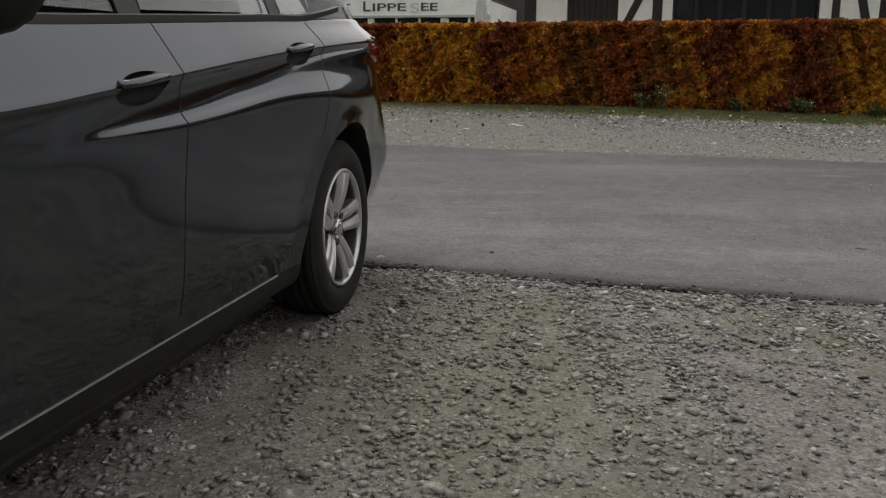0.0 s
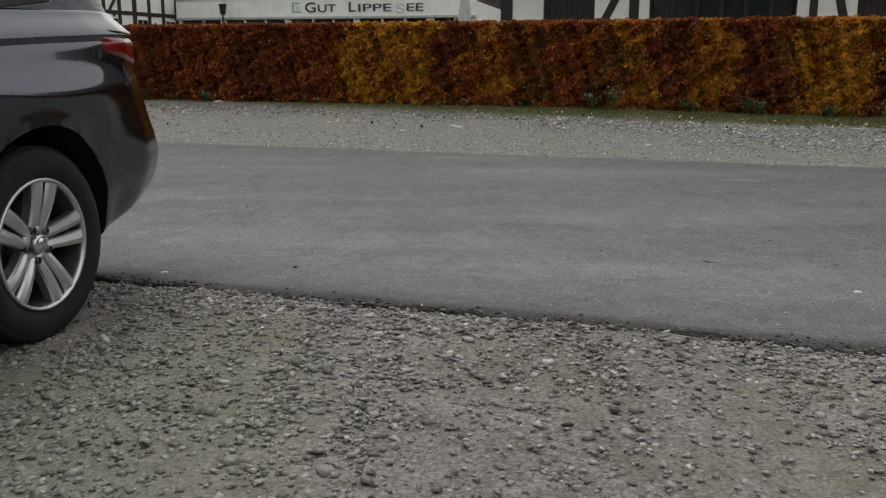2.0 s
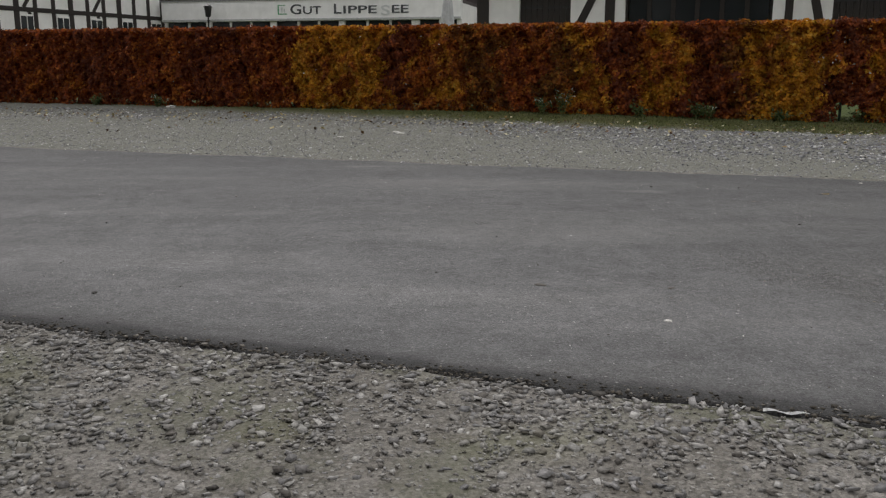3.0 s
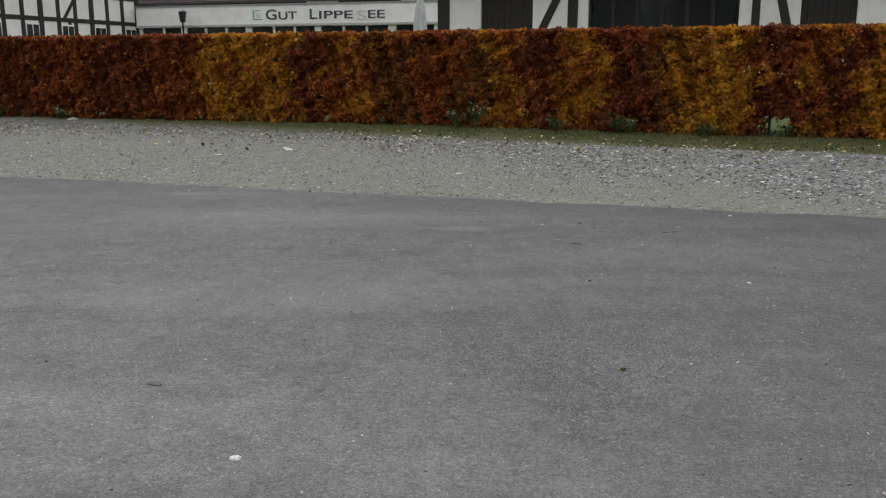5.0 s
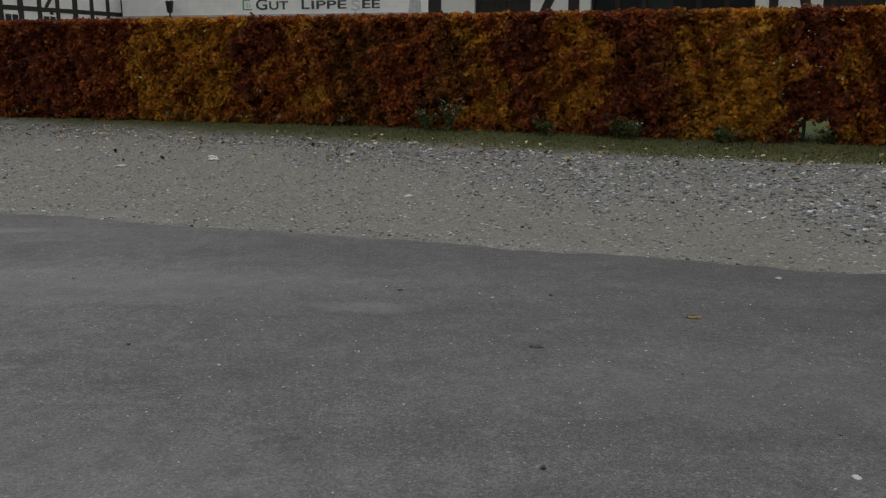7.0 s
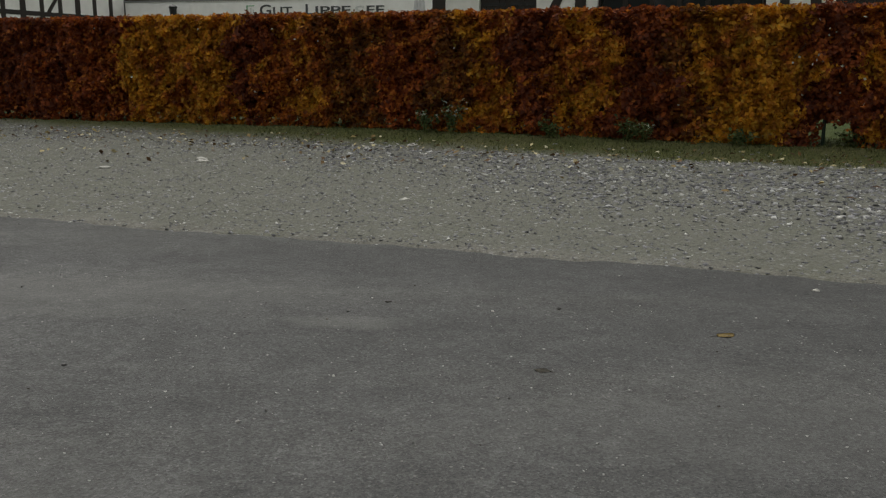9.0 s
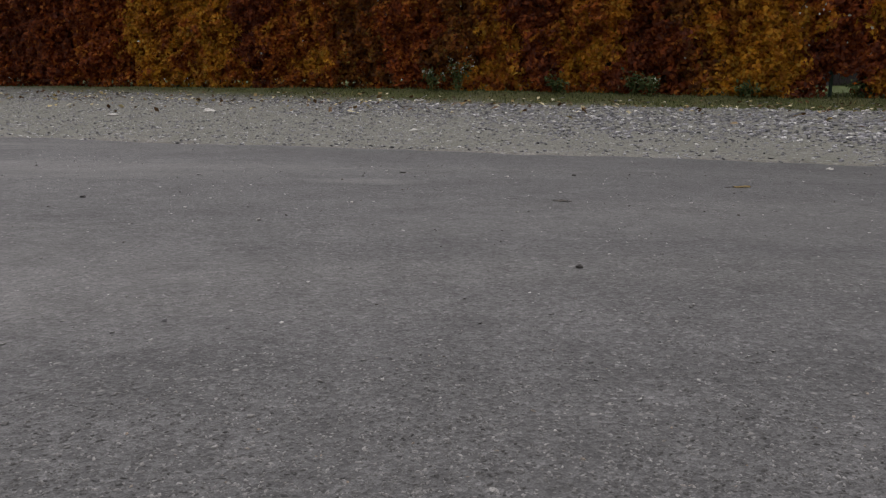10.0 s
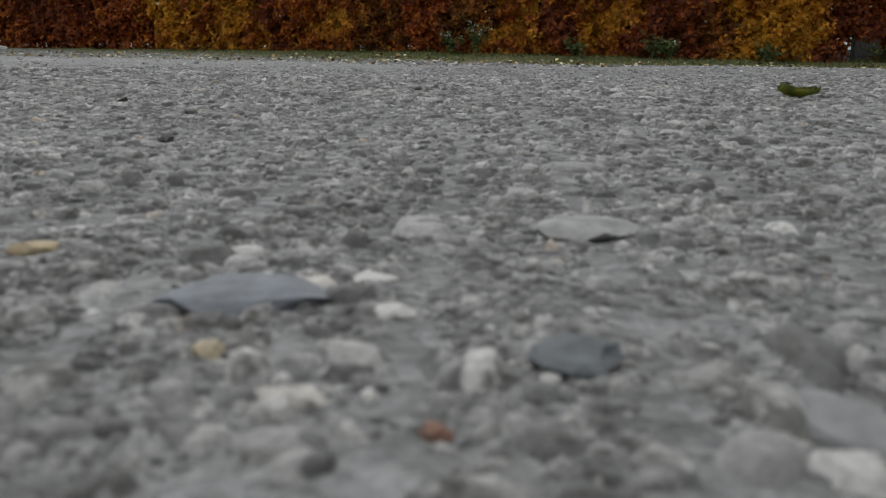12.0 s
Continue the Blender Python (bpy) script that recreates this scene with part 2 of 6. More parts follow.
def ground_material():
    """Trodden earth and fine grit in the yard and along the road, grass on the bank and behind the hedge."""
    k = Nodes("gravelly_earth")
    sx = k.n("ShaderNodeSeparateXYZ")
    k.link(k.pos.outputs["Position"], sx.inputs[0])
    s = k.math("ADD", k.math("MULTIPLY", sx.outputs["X"], -AY), k.math("MULTIPLY", sx.outputs["Y"], AX))
    grit = k.ramp(k.noise(70, 6, 0.75), [(0.28, (0.115, 0.112, 0.104)), (0.5, (0.222, 0.216, 0.203)), (0.75, (0.335, 0.327, 0.308))])
    damp = k.ramp(k.noise(1.6, 5, 0.6), [(0.35, (0.78, 0.76, 0.72)), (0.65, (1.12, 1.1, 1.08))])
    grit = k.mix(1.0, grit, damp, "MULTIPLY")
    grit = k.mix(1.0, grit, k.ramp(k.noise(7, 5, 0.7, warp=0.5), [(0.34, (0.78, 0.765, 0.74)), (0.5, 1.0), (0.68, 1.16)]), "MULTIPLY")
    pv = k.n("ShaderNodeTexVoronoi", Scale=95.0)
    k.link(k.coords(), pv.inputs["Vector"])
    grit = k.mix(1.0, grit, k.ramp(pv.outputs["Color"], [(0.1, 0.68), (0.5, 1.0), (0.9, 1.3)]), "MULTIPLY")
    fv = k.n("ShaderNodeTexVoronoi", Scale=58.0)
    k.link(k.coords(), fv.inputs["Vector"])
    tone = k.n("ShaderNodeSeparateColor")
    k.link(fv.outputs["Color"], tone.inputs[0])
    shown = k.math("MULTIPLY", k.ramp(tone.outputs["Red"], [(0.42, 0.0), (0.46, 1.0)]), k.ramp(fv.outputs["Distance"], [(0.3, 1.0), (0.46, 0.0)]))
    shown = k.math("MULTIPLY", shown, k.ramp(k.noise(3.1, 4, 0.65, warp=0.4), [(0.4, 0.15), (0.58, 0.8)]))
    grit = k.mix(shown, grit, k.ramp(tone.outputs["Green"], [(0.0, (0.11, 0.106, 0.1)), (0.35, (0.225, 0.222, 0.218)), (0.7, (0.31, 0.3, 0.28)), (1.0, (0.46, 0.45, 0.43))]))
    grit = k.mix(blot(k, 0.3, 1.6, 0.6, 1.0, strength=0.36), grit, (0.205, 0.225, 0.145))
    for x, y, rx, ry in MOSS:
        grit = k.mix(blot(k, x, y, rx, ry, 2.2, 9.0, 0.2), grit, (0.17, 0.17, 0.07))
    moss = k.ramp(k.noise(1.1, 5, 0.65, warp=0.4), [(0.5, 0.0), (0.64, 0.5)])
    grit = k.mix(moss, grit, (0.15, 0.162, 0.1))
    strip = k.ramp(k.math("SUBTRACT", s, 8.4), [(0.2, 0.0), (0.6, 0.8)])
    grit = k.mix(strip, grit, k.ramp(k.noise(62, 6, 0.8), [(0.28, (0.075, 0.078, 0.062)), (0.46, (0.165, 0.169, 0.142)), (0.56, (0.19, 0.194, 0.165)), (0.72, (0.33, 0.328, 0.29))]))
    rv = k.n("ShaderNodeTexVoronoi", Scale=30.0)
    k.link(k.coords(), rv.inputs["Vector"])
    hue = k.n("ShaderNodeSeparateColor")
    k.link(rv.outputs["Color"], hue.inputs[0])
    rubble = k.math("MULTIPLY", k.ramp(hue.outputs["Red"], [(0.36, 0.0), (0.4, 1.0)]), k.ramp(rv.outputs["Distance"], [(0.32, 1.0), (0.5, 0.0)]))
    rubble = k.math("MULTIPLY", k.math("MULTIPLY", rubble, strip), k.ramp(k.noise(2.2, 4, 0.65, warp=0.4), [(0.38, 0.35), (0.58, 1.0)]))
    grit = k.mix(rubble, grit, k.ramp(hue.outputs["Green"], [(0.0, (0.06, 0.062, 0.06)), (0.4, (0.14, 0.142, 0.145)), (0.6, (0.25, 0.252, 0.262)), (0.88, (0.36, 0.36, 0.37)), (1.0, (0.6, 0.6, 0.6))]))
    turf = k.ramp(k.noise(40, 5, 0.7), [(0.3, (0.035, 0.045, 0.014)), (0.55, (0.09, 0.1, 0.036)), (0.8, (0.18, 0.18, 0.075))])
    turf = k.mix(k.ramp(k.noise(1.4, 5, 0.65), [(0.45, 0.0), (0.66, 0.6)]), turf, (0.13, 0.12, 0.065))
    lawn = k.ramp(k.noise(6, 5, 0.7), [(0.3, (0.035, 0.05, 0.014)), (0.7, (0.085, 0.11, 0.03))])
    turf = k.mix(k.ramp(k.math("SUBTRACT", s, 14.4), [(0.1, 0.0), (0.7, 1.0)]), turf, lawn)
    wob = k.math("MULTIPLY", k.math("SUBTRACT", k.noise(0.9, 5, 0.65), 0.5), 1.6)
    w = k.math("ADD", k.math("MULTIPLY", sx.outputs["X"], AX), k.math("MULTIPLY", sx.outputs["Y"], AY))
    w = k.math("MULTIPLY", k.math("MINIMUM", w, 4.0), 0.09)
    edge = k.ramp(k.math("SUBTRACT", k.math("ADD", k.math("ADD", s, w), k.math("MULTIPLY", wob, 0.4)), 13.3), [(0.0, 0.0), (0.45, 1.0)])
    c = k.mix(edge, grit, turf)
    n = k.bump(k.math("MAXIMUM", shown, rubble), 0.7, 0.006, k.bump(pv.outputs["Distance"], 0.25, 0.004, k.bump(k.noise(55, 6, 0.8), 0.6, 0.012, k.bump(k.noise(20, 5, 0.7), 0.7, 0.016, k.bump(k.noise(9, 4, 0.6), 0.55, 0.03)))))
    return k.done(c, 0.92, 0, n, 0.2)


def asphalt_material():
    """Old pale asphalt: grey binder with pale and dark grains, worn lighter bands along the road."""
    k = Nodes("worn_asphalt")
    v = k.n("ShaderNodeTexVoronoi", Scale=150.0)
    k.link(k.coords(), v.inputs["Vector"])
    grain = k.ramp(v.outputs["Color"], [(0.1, 0.09), (0.5, 0.129), (0.85, 0.16), (0.95, 0.22)])
    fine = k.ramp(k.noise(300, 3, 0.7), [(0.3, 0.85), (0.7, 1.14)])
    c = k.mix(1.0, grain, fine, "MULTIPLY")
    mp = k.n("ShaderNodeMapping", Rotation=(0, 0, radians(17.2)), Scale=(0.22, 1.5, 1))
    k.link(k.coords(), mp.inputs["Vector"])
    band = k.n("ShaderNodeTexNoise", Scale=1.1, Detail=6.0, Roughness=0.62)
    k.link(mp.outputs["Vector"], band.inputs["Vector"])
    worn = k.ramp(band.outputs["Fac"], [(0.32, (0.85, 0.855, 0.865)), (0.5, (0.985, 0.99, 1.0)), (0.7, (1.18, 1.18, 1.165))])
    c = k.mix(1.0, c, worn, "MULTIPLY")
    blotch = k.ramp(k.noise(1.7, 6, 0.7, warp=0.6), [(0.3, 0.86), (0.55, 1.0), (0.75, 1.14)])
    c = k.mix(1.0, c, blotch, "MULTIPLY")
    mp2 = k.n("ShaderNodeMapping", Rotation=(0, 0, radians(17.2)), Scale=(0.8, 3.2, 1))
    k.link(k.coords(), mp2.inputs["Vector"])
    scrape = k.n("ShaderNodeTexNoise", Scale=2.3, Detail=5.0, Roughness=0.7)
    k.link(mp2.outputs["Vector"], scrape.inputs["Vector"])
    c = k.mix(k.ramp(scrape.outputs["Fac"], [(0.64, 0.0), (0.74, 0.35)]), c, (0.3, 0.297, 0.29))
    cloud = k.ramp(k.noise(3.6, 5, 0.6, warp=0.3), [(0.3, 0.9), (0.7, 1.1)])
    c = k.mix(1.0, c, cloud, "MULTIPLY")
    c = k.mix(1.0, c, k.ramp(k.noise(8.5, 6, 0.72, warp=0.5), [(0.32, 0.84), (0.5, 1.0), (0.7, 1.17)]), "MULTIPLY")
    c = k.mix(1.0, c, k.ramp(k.noise(34, 4, 0.65, warp=0.4), [(0.34, 0.86), (0.52, 1.0), (0.7, 1.1)]), "MULTIPLY")
    tiny = k.n("ShaderNodeTexVoronoi", Scale=620.0)
    k.link(k.coords(), tiny.inputs["Vector"])
    c = k.mix(1.0, c, k.ramp(tiny.outputs["Color"], [(0.1, 0.72), (0.6, 1.0), (0.95, 1.35)]), "MULTIPLY")
    for x, y, rx, ry, f in ((3.48, 6.555, 0.26, 0.09, 0.3), (1.08, 8.27, 0.22, 0.1, 0.35), (2.1, 6.9, 1.3, 0.35, 0.22), (2.6, 4.9, 1.1, 0.5, 0.16), (5.0, 5.6, 1.4, 0.3, 0.14)):
        c = k.mix(blot(k, x, y, rx, ry, 2.6, 8.0, f), c, (0.27, 0.268, 0.258))
    sx = k.n("ShaderNodeSeparateXYZ")
    k.link(k.pos.outputs["Position"], sx.inputs[0])
    s = k.math("ADD", k.math("MULTIPLY", sx.outputs["X"], -AY), k.math("MULTIPLY", sx.outputs["Y"], AX))
    s = k.math("ADD", s, k.math("MULTIPLY", k.math("SUBTRACT", k.noise(2.5, 5, 0.7), 0.5), 0.16))
    dirt = k.ramp(k.math("DIVIDE", k.math("SUBTRACT", s, 2.8), 0.9), [(0.09, 0.2), (0.18, 0.3), (0.26, 0.68), (0.42, 0.86), (0.8, 1.0)])
    c = k.mix(1.0, c, dirt, "MULTIPLY")
    # darker margin along the far side, and a paler stretch towards the parked car
    far = k.math("ADD", s, k.math("MULTIPLY", k.math("SUBTRACT", k.noise(0.8, 5, 0.65), 0.5), 0.9))
    c = k.mix(1.0, c, k.ramp(k.math("DIVIDE", k.math("SUBTRACT", far, 6.6), 2.2), [(0.0, 1.0), (0.45, 0.94), (0.85, 0.79)]), "MULTIPLY")
    c = k.mix(1.0, c, k.ramp(k.math("DIVIDE", k.math("SUBTRACT", far, 2.8), 4.0), [(0.0, 1.18), (0.28, 1.22), (0.5, 1.09), (0.8, 0.9)]), "MULTIPLY")
    w = k.math("ADD", k.math("MULTIPLY", sx.outputs["X"], AX), k.math("MULTIPLY", sx.outputs["Y"], AY))
    w = k.math("ADD", w, k.math("MULTIPLY", k.math("SUBTRACT", k.noise(0.5, 4, 0.6), 0.5), 2.4))
    c = k.mix(1.0, c, k.ramp(k.math("DIVIDE", k.math("ADD", w, 2.0), 7.0), [(0.25, 1.1), (0.5, 1.02), (0.8, 0.86)]), "MULTIPLY")
    speck = k.n("ShaderNodeTexVoronoi", Scale=38.0)
    k.link(k.coords(), speck.inputs["Vector"])
    spots = k.math("MULTIPLY", k.ramp(speck.outputs["Distance"], [(0.1, 1.0), (0.22, 0.0)]), k.ramp(k.noise(14, 3, 0.6), [(0.46, 0.0), (0.6, 0.75)]))
    c = k.mix(spots, c, k.ramp(speck.outputs["Color"], [(0.35, (0.06, 0.059, 0.057)), (0.55, (0.2, 0.198, 0.19)), (0.8, (0.34, 0.335, 0.32))]))
    n = k.bump(tiny.outputs["Distance"], 0.6, 0.0011, k.bump(v.outputs["Distance"], 0.6, 0.004, k.bump(k.noise(40, 5, 0.7), 0.35, 0.01)))
    return k.done(c, 0.82, 0, n, 0.35)


GRAVEL = stone_material("gravel_stone", [(0.0, (0.08, 0.075, 0.068)), (0.1, (0.19, 0.176, 0.158)), (0.3, (0.225, 0.226, 0.23)), (0.5, (0.29, 0.279, 0.258)), (0.68, (0.31, 0.307, 0.305)),
                                         (0.9, (0.395, 0.385, 0.365)), (0.97, (0.48, 0.47, 0.45)), (1.0, (0.6, 0.59, 0.565))], moss=True)
PALE_GRAVEL = stone_material("pale_gravel_stone", [(0.0, (0.12, 0.12, 0.122)), (0.1, (0.18, 0.18, 0.188)), (0.55, (0.25, 0.253, 0.275)),
                                                   (0.8, (0.39, 0.39, 0.405)), (0.93, (0.58, 0.58, 0.58)), (1.0, (0.74, 0.73, 0.7))])
WHITE_GRIT = stone_material("white_grit", [(0.0, (0.2, 0.197, 0.19)), (0.5, (0.3, 0.296, 0.285)), (0.85, (0.46, 0.455, 0.44)), (1.0, (0.66, 0.65, 0.63))])
DIRT = stone_material("dark_dirt", [(0.0, (0.03, 0.027, 0.023)), (0.6, (0.075, 0.067, 0.055)), (0.88, (0.13, 0.115, 0.09)), (1.0, (0.3, 0.28, 0.25))])
GRIT = grain_material("asphalt_grain", [(0.0, (0.045, 0.045, 0.044)), (0.25, (0.095, 0.095, 0.094)), (0.55, (0.17, 0.169, 0.166)),
                                       (0.85, (0.25, 0.247, 0.241)), (0.96, (0.3, 0.296, 0.288)), (0.99, (0.34, 0.336, 0.326)), (1.0, (0.27, 0.21, 0.15))])


def spread(lo, hi, fine_lo, fine_hi, fine, coarse_growth=1.35):
    """Grid lines: even between fine_lo and fine_hi, wider and wider outside."""
    mid = list(np.arange(fine_lo, fine_hi + fine / 2, fine))
    up, step = [], fine
    x = mid[-1]
    while x < hi:
        step *= coarse_growth
        x = min(hi, x + step)
        up.append(x)
    down, step = [], fine
    x = mid[0]
    while x > lo:
        step *= coarse_growth
        x = max(lo, x - step)
        down.append(x)
    return np.array(down[::-1] + mid + up)


def sheet(name, W, S, z_of, material, smooth=True):
    ww, ss = np.meshgrid(W, S)
    zz = z_of(ww, ss)
    v = np.stack([AX * ww - AY * ss, AY * ww + AX * ss, zz], -1).reshape(-1, 3)
    a = np.arange(len(S) - 1)[:, None] * len(W) + np.arange(len(W) - 1)[None, :]
    f = np.stack([a, a + 1, a + len(W) + 1, a + len(W)], -1).reshape(-1, 4)
    return new(name, mesh_np(name, v, f, material, smooth))


def ripple(w, s, size, seed=0.0):
    """Cheap smooth unevenness from a few waves."""
    z = 0
    for i, (a, b) in enumerate(((1.0, 0.3), (-0.7, 1.1), (0.35, -1.6), (1.7, 0.9), (-1.9, 1.3))):
        z = z + np.sin((a * w + b * s) * 6.3 / size + i * 2.1 + seed) / (i + 1)
    return z


def ground_z(w, s):
    road = np.clip(np.minimum(s - EDGE_NEAR, EDGE_FAR - s) / 0.12, 0, 1)
    return height(s) - bank_drop(w, s) + 0.004 * ripple(w, s, 1.3) + 0.003 * ripple(w, s, 0.31, 1.0) - 0.05 * road


ground = sheet("ground", spread(-700, 700, -13, 10, 0.12), spread(-300, 900, -1.5, 15.5, 0.06), ground_z, ground_material())
tagged(ground, "grey gravel yard with a grassy bank and lawn", "ground", kind="structure")


def road_z(w, s):
    return height(s) + 0.0022 * ripple(w, s, 1.7, 3.0) + 0.001 * ripple(w, s, 0.4, 2.0)


def build_road():
    W = spread(-300, 300, -9, 9, 0.06)
    S = np.concatenate([np.linspace(0, 0.06, 4), np.arange(0.1, 5.8, 0.07), np.linspace(5.815, 5.875, 4)]) + EDGE_NEAR
    ww, ss = np.meshgrid(W, S)
    frac = (ss - EDGE_NEAR) / (EDGE_FAR - EDGE_NEAR)
    rag0 = 0.028 * ripple(ww, 0 * ww, 0.9) + 0.014 * ripple(ww, 0 * ww, 0.21, 4.0)
    rag1 = 0.022 * ripple(ww, 0 * ww, 1.3, 2.0) + 0.014 * ripple(ww, 0 * ww, 0.3, 1.0)
    ss = ss + rag0 * np.clip(1 - frac * 8, 0, 1) + rag1 * np.clip(1 - (1 - frac) * 8, 0, 1)
    zz = road_z(ww, ss)
    lip = np.minimum(ss - ss.min(0), ss.max(0) - ss)
    zz = zz - 0.055 * (lip < 0.001)
    v = np.stack([AX * ww - AY * ss, AY * ww + AX * ss, zz], -1).reshape(-1, 3)
    a = np.arange(len(S) - 1)[:, None] * len(W) + np.arange(len(W) - 1)[None, :]
    f = np.stack([a, a + 1, a + len(W) + 1, a + len(W)], -1).reshape(-1, 4)
    return tagged(new("road", mesh_np("road", v, f, asphalt_material(), True)), "worn pale grey asphalt lane with ragged edges", "road",
                  kind="structure")


build_road()

# ---- loose stones ----
SHARD_V = np.array([(-0.72, -0.72, -1), (0.72, -0.72, -1), (0.72, 0.72, -1), (-0.72, 0.72, -1), (-1, -1, 0.9), (1, -1, 0.9), (1, 1, 0.9), (-1, 1, 0.9)], dtype=float)
SHARD_F = np.array([(4, 5, 6), (4, 6, 7), (0, 1, 5), (0, 5, 4), (1, 2, 6), (1, 6, 5), (2, 3, 7), (2, 7, 6), (3, 0, 4), (3, 4, 7)])


def stones(name, w, s, size, material, label, seed, z_of, flat=0.55, sink=0.25, foot=1.0):
    """Angular stones lying at (w, s), joined into one mesh. foot: how wide they are below."""
    rng = np.random.default_rng(seed)
    n = len(w)
    corner = SHARD_V.copy()
    corner[:4, :2] *= foot
    shape = corner[None] * 0.72 + rng.uniform(-0.42, 0.42, (n, 8, 3))
    shape = shape * np.stack([rng.uniform(0.8, 1.35, n), rng.uniform(0.65, 1.0, n), rng.uniform(flat * 0.7, flat * 1.3, n)], -1)[:, None]
    tilt = rng.normal(0, 0.17, (n, 2))
    shape[:, :, 2] += shape[:, :, 0] * tilt[:, :1] + shape[:, :, 1] * tilt[:, 1:]
    a = rng.uniform(0, 2 * np.pi, n)
    c, d = np.cos(a)[:, None], np.sin(a)[:, None]
    shape = np.stack([shape[:, :, 0] * c - shape[:, :, 1] * d, shape[:, :, 0] * d + shape[:, :, 1] * c, shape[:, :, 2]], -1)
    shape *= (size / 2)[:, None, None]
    base = np.stack([AX * w - AY * s, AY * w + AX * s, z_of(w, s) + size * flat * (0.5 - sink)], -1)
    v = (shape + base[:, None]).reshape(-1, 3)
    f = (SHARD_F[None] + 8 * np.arange(n)[:, None, None]).reshape(-1, 3)
    return tagged(new(name, mesh_np(name, v, f, material)), label, "gravel", kind="stuff")


def domes(name, w, s, size, material, label, seed, z_of, flat, proud):
    """Rounded grains bedded in the surface, their tops worn flat, joined into one mesh. proud: how far each stands out."""
    rng = np.random.default_rng(seed)
    n, k = len(w), 7
    a = np.arange(k) * 2 * np.pi / k
    turn = rng.uniform(0, 2 * np.pi, n)
    rad = rng.uniform(0.5, 1.2, (n, k))
    long, short = rng.uniform(0.95, 1.45, n), rng.uniform(0.55, 0.9, n)
    ring = lambda r, z: np.stack([r * rad * np.cos(a) * long[:, None], r * rad * np.sin(a) * short[:, None], z], -1)
    one = np.ones((n, k))
    tilt = rng.normal(0, 0.2, (n, 2))
    top = ring(0.58, one * 0.86 + rng.normal(0, 0.16, (n, k)))
    low = ring(1.0, -0.75 * one)
    cap = np.stack([0 * w, 0 * w, 1.06 + rng.normal(0, 0.06, n)], -1)[:, None]
    v = np.concatenate([cap, top, low], 1)
    v[:, :, 2] = flat * (v[:, :, 2] + v[:, :, 0] * tilt[:, :1] + v[:, :, 1] * tilt[:, 1:])
    c, d = np.cos(turn)[:, None], np.sin(turn)[:, None]
    v = np.stack([v[:, :, 0] * c - v[:, :, 1] * d, v[:, :, 0] * d + v[:, :, 1] * c, v[:, :, 2]], -1) * (size / 2)[:, None, None]
    base = np.stack([AX * w - AY * s, AY * w + AX * s, z_of(w, s) + proud - size / 2 * flat], -1)
    v = (v + base[:, None]).reshape(-1, 3)
    f = []
    for i in range(k):
        j = (i + 1) % k
        f.append((0, 1 + i, 1 + j))
        f += [(1 + i, 1 + k + i, 1 + k + j), (1 + i, 1 + k + j, 1 + j)]
    f = (np.array(f)[None] + (1 + 2 * k) * np.arange(n)[:, None, None]).reshape(-1, 3)
    return tagged(new(name, mesh_np(name, v, f, material, True)), label, "gravel", kind="stuff")


def sizes(rng, n, small, big, skew=2.2):
    return small + (big - small) * rng.random(n) ** skew


def drift(w, s):
    """How thickly stones lie: drifts between smooth trodden places."""
    d = 0.56 + 0.26 * ripple(w, s, 2.4, 0.6) + 0.26 * ripple(w, s, 0.75, 1.1) + 0.24 * ripple(w, s, 0.24, 2.7) + 0.55 * np.clip((s - 2.45) / 0.3, 0, 1) + 0.25 * np.clip((0.9 - s) / 0.8, 0, 1) - 0.42 * np.clip((w - 1.3) / 0.8, 0, 1)
    return np.clip(d, 0.03, 1) ** 1.4


_r = np.random.default_rng(11)
# yard between the car and the road, thickest where the tyres do not run
_n = 104000
_w = np.where(_r.random(_n) < 0.92, _r.uniform(-3.4, 5.2, _n), _r.uniform(-9.0, 9.5, _n))
_s = np.where(_r.random(_n) < 0.92, _r.uniform(-0.1, 2.95, _n), _r.uniform(-5.5, 2.95, _n))
_far = np.clip(1 - np.maximum(np.maximum(-3.2 - _w, _w - 5.0) / 3.5, (0.2 - _s) / 3.5), 0, 1)
_keep = (_r.random(_n) < (0.2 + 0.62 * drift(_w, _s)) * _far) & (_s < EDGE_NEAR + 0.02 + 0.04 * _r.normal(size=_n))
_w, _s = _w[_keep], _s[_keep]
stones("gravel", _w, _s, sizes(_r, len(_w), 0.006, 0.026, 2.3), GRAVEL, "loose fine grey grit beside the road", 1, ground_z, flat=0.36, sink=0.12)
# coarser stones lie in drifts between trodden places
_n = 60000
_w, _s = _r.uniform(-4.5, 6.2, _n), 2.9 - 5.5 * _r.random(_n) ** 1.3
_far = np.clip(1 - np.maximum(np.maximum(-3.2 - _w, _w - 5.0) / 4.5, (0.2 - _s) / 4.5), 0.05, 1)
_keep = (_r.random(_n) < 1.0 * drift(_w, _s) * _far) & (_s < EDGE_NEAR - 0.02 + 0.03 * _r.normal(size=_n))
_w, _s = _w[_keep], _s[_keep]
stones("gravel", _w, _s, sizes(_r, len(_w), 0.01, 0.042, 3.6), GRAVEL, "larger loose angular stones lying on the yard", 5, ground_z, flat=0.3, sink=0.1)
# dark crumbs of dirt along the ragged edge of the asphalt
_n = 8000
_w, _s = _r.uniform(-7, 8, _n), EDGE_NEAR + 0.015 + 0.034 * np.abs(_r.normal(0, 1, _n)) ** 1.3
stones("dirt_crumbs", _w, _s, sizes(_r, _n, 0.004, 0.02, 3.2), DIRT, "dark crumbs of dirt and leaf litter along the road edge", 12, road_z, flat=0.4, sink=0.3)
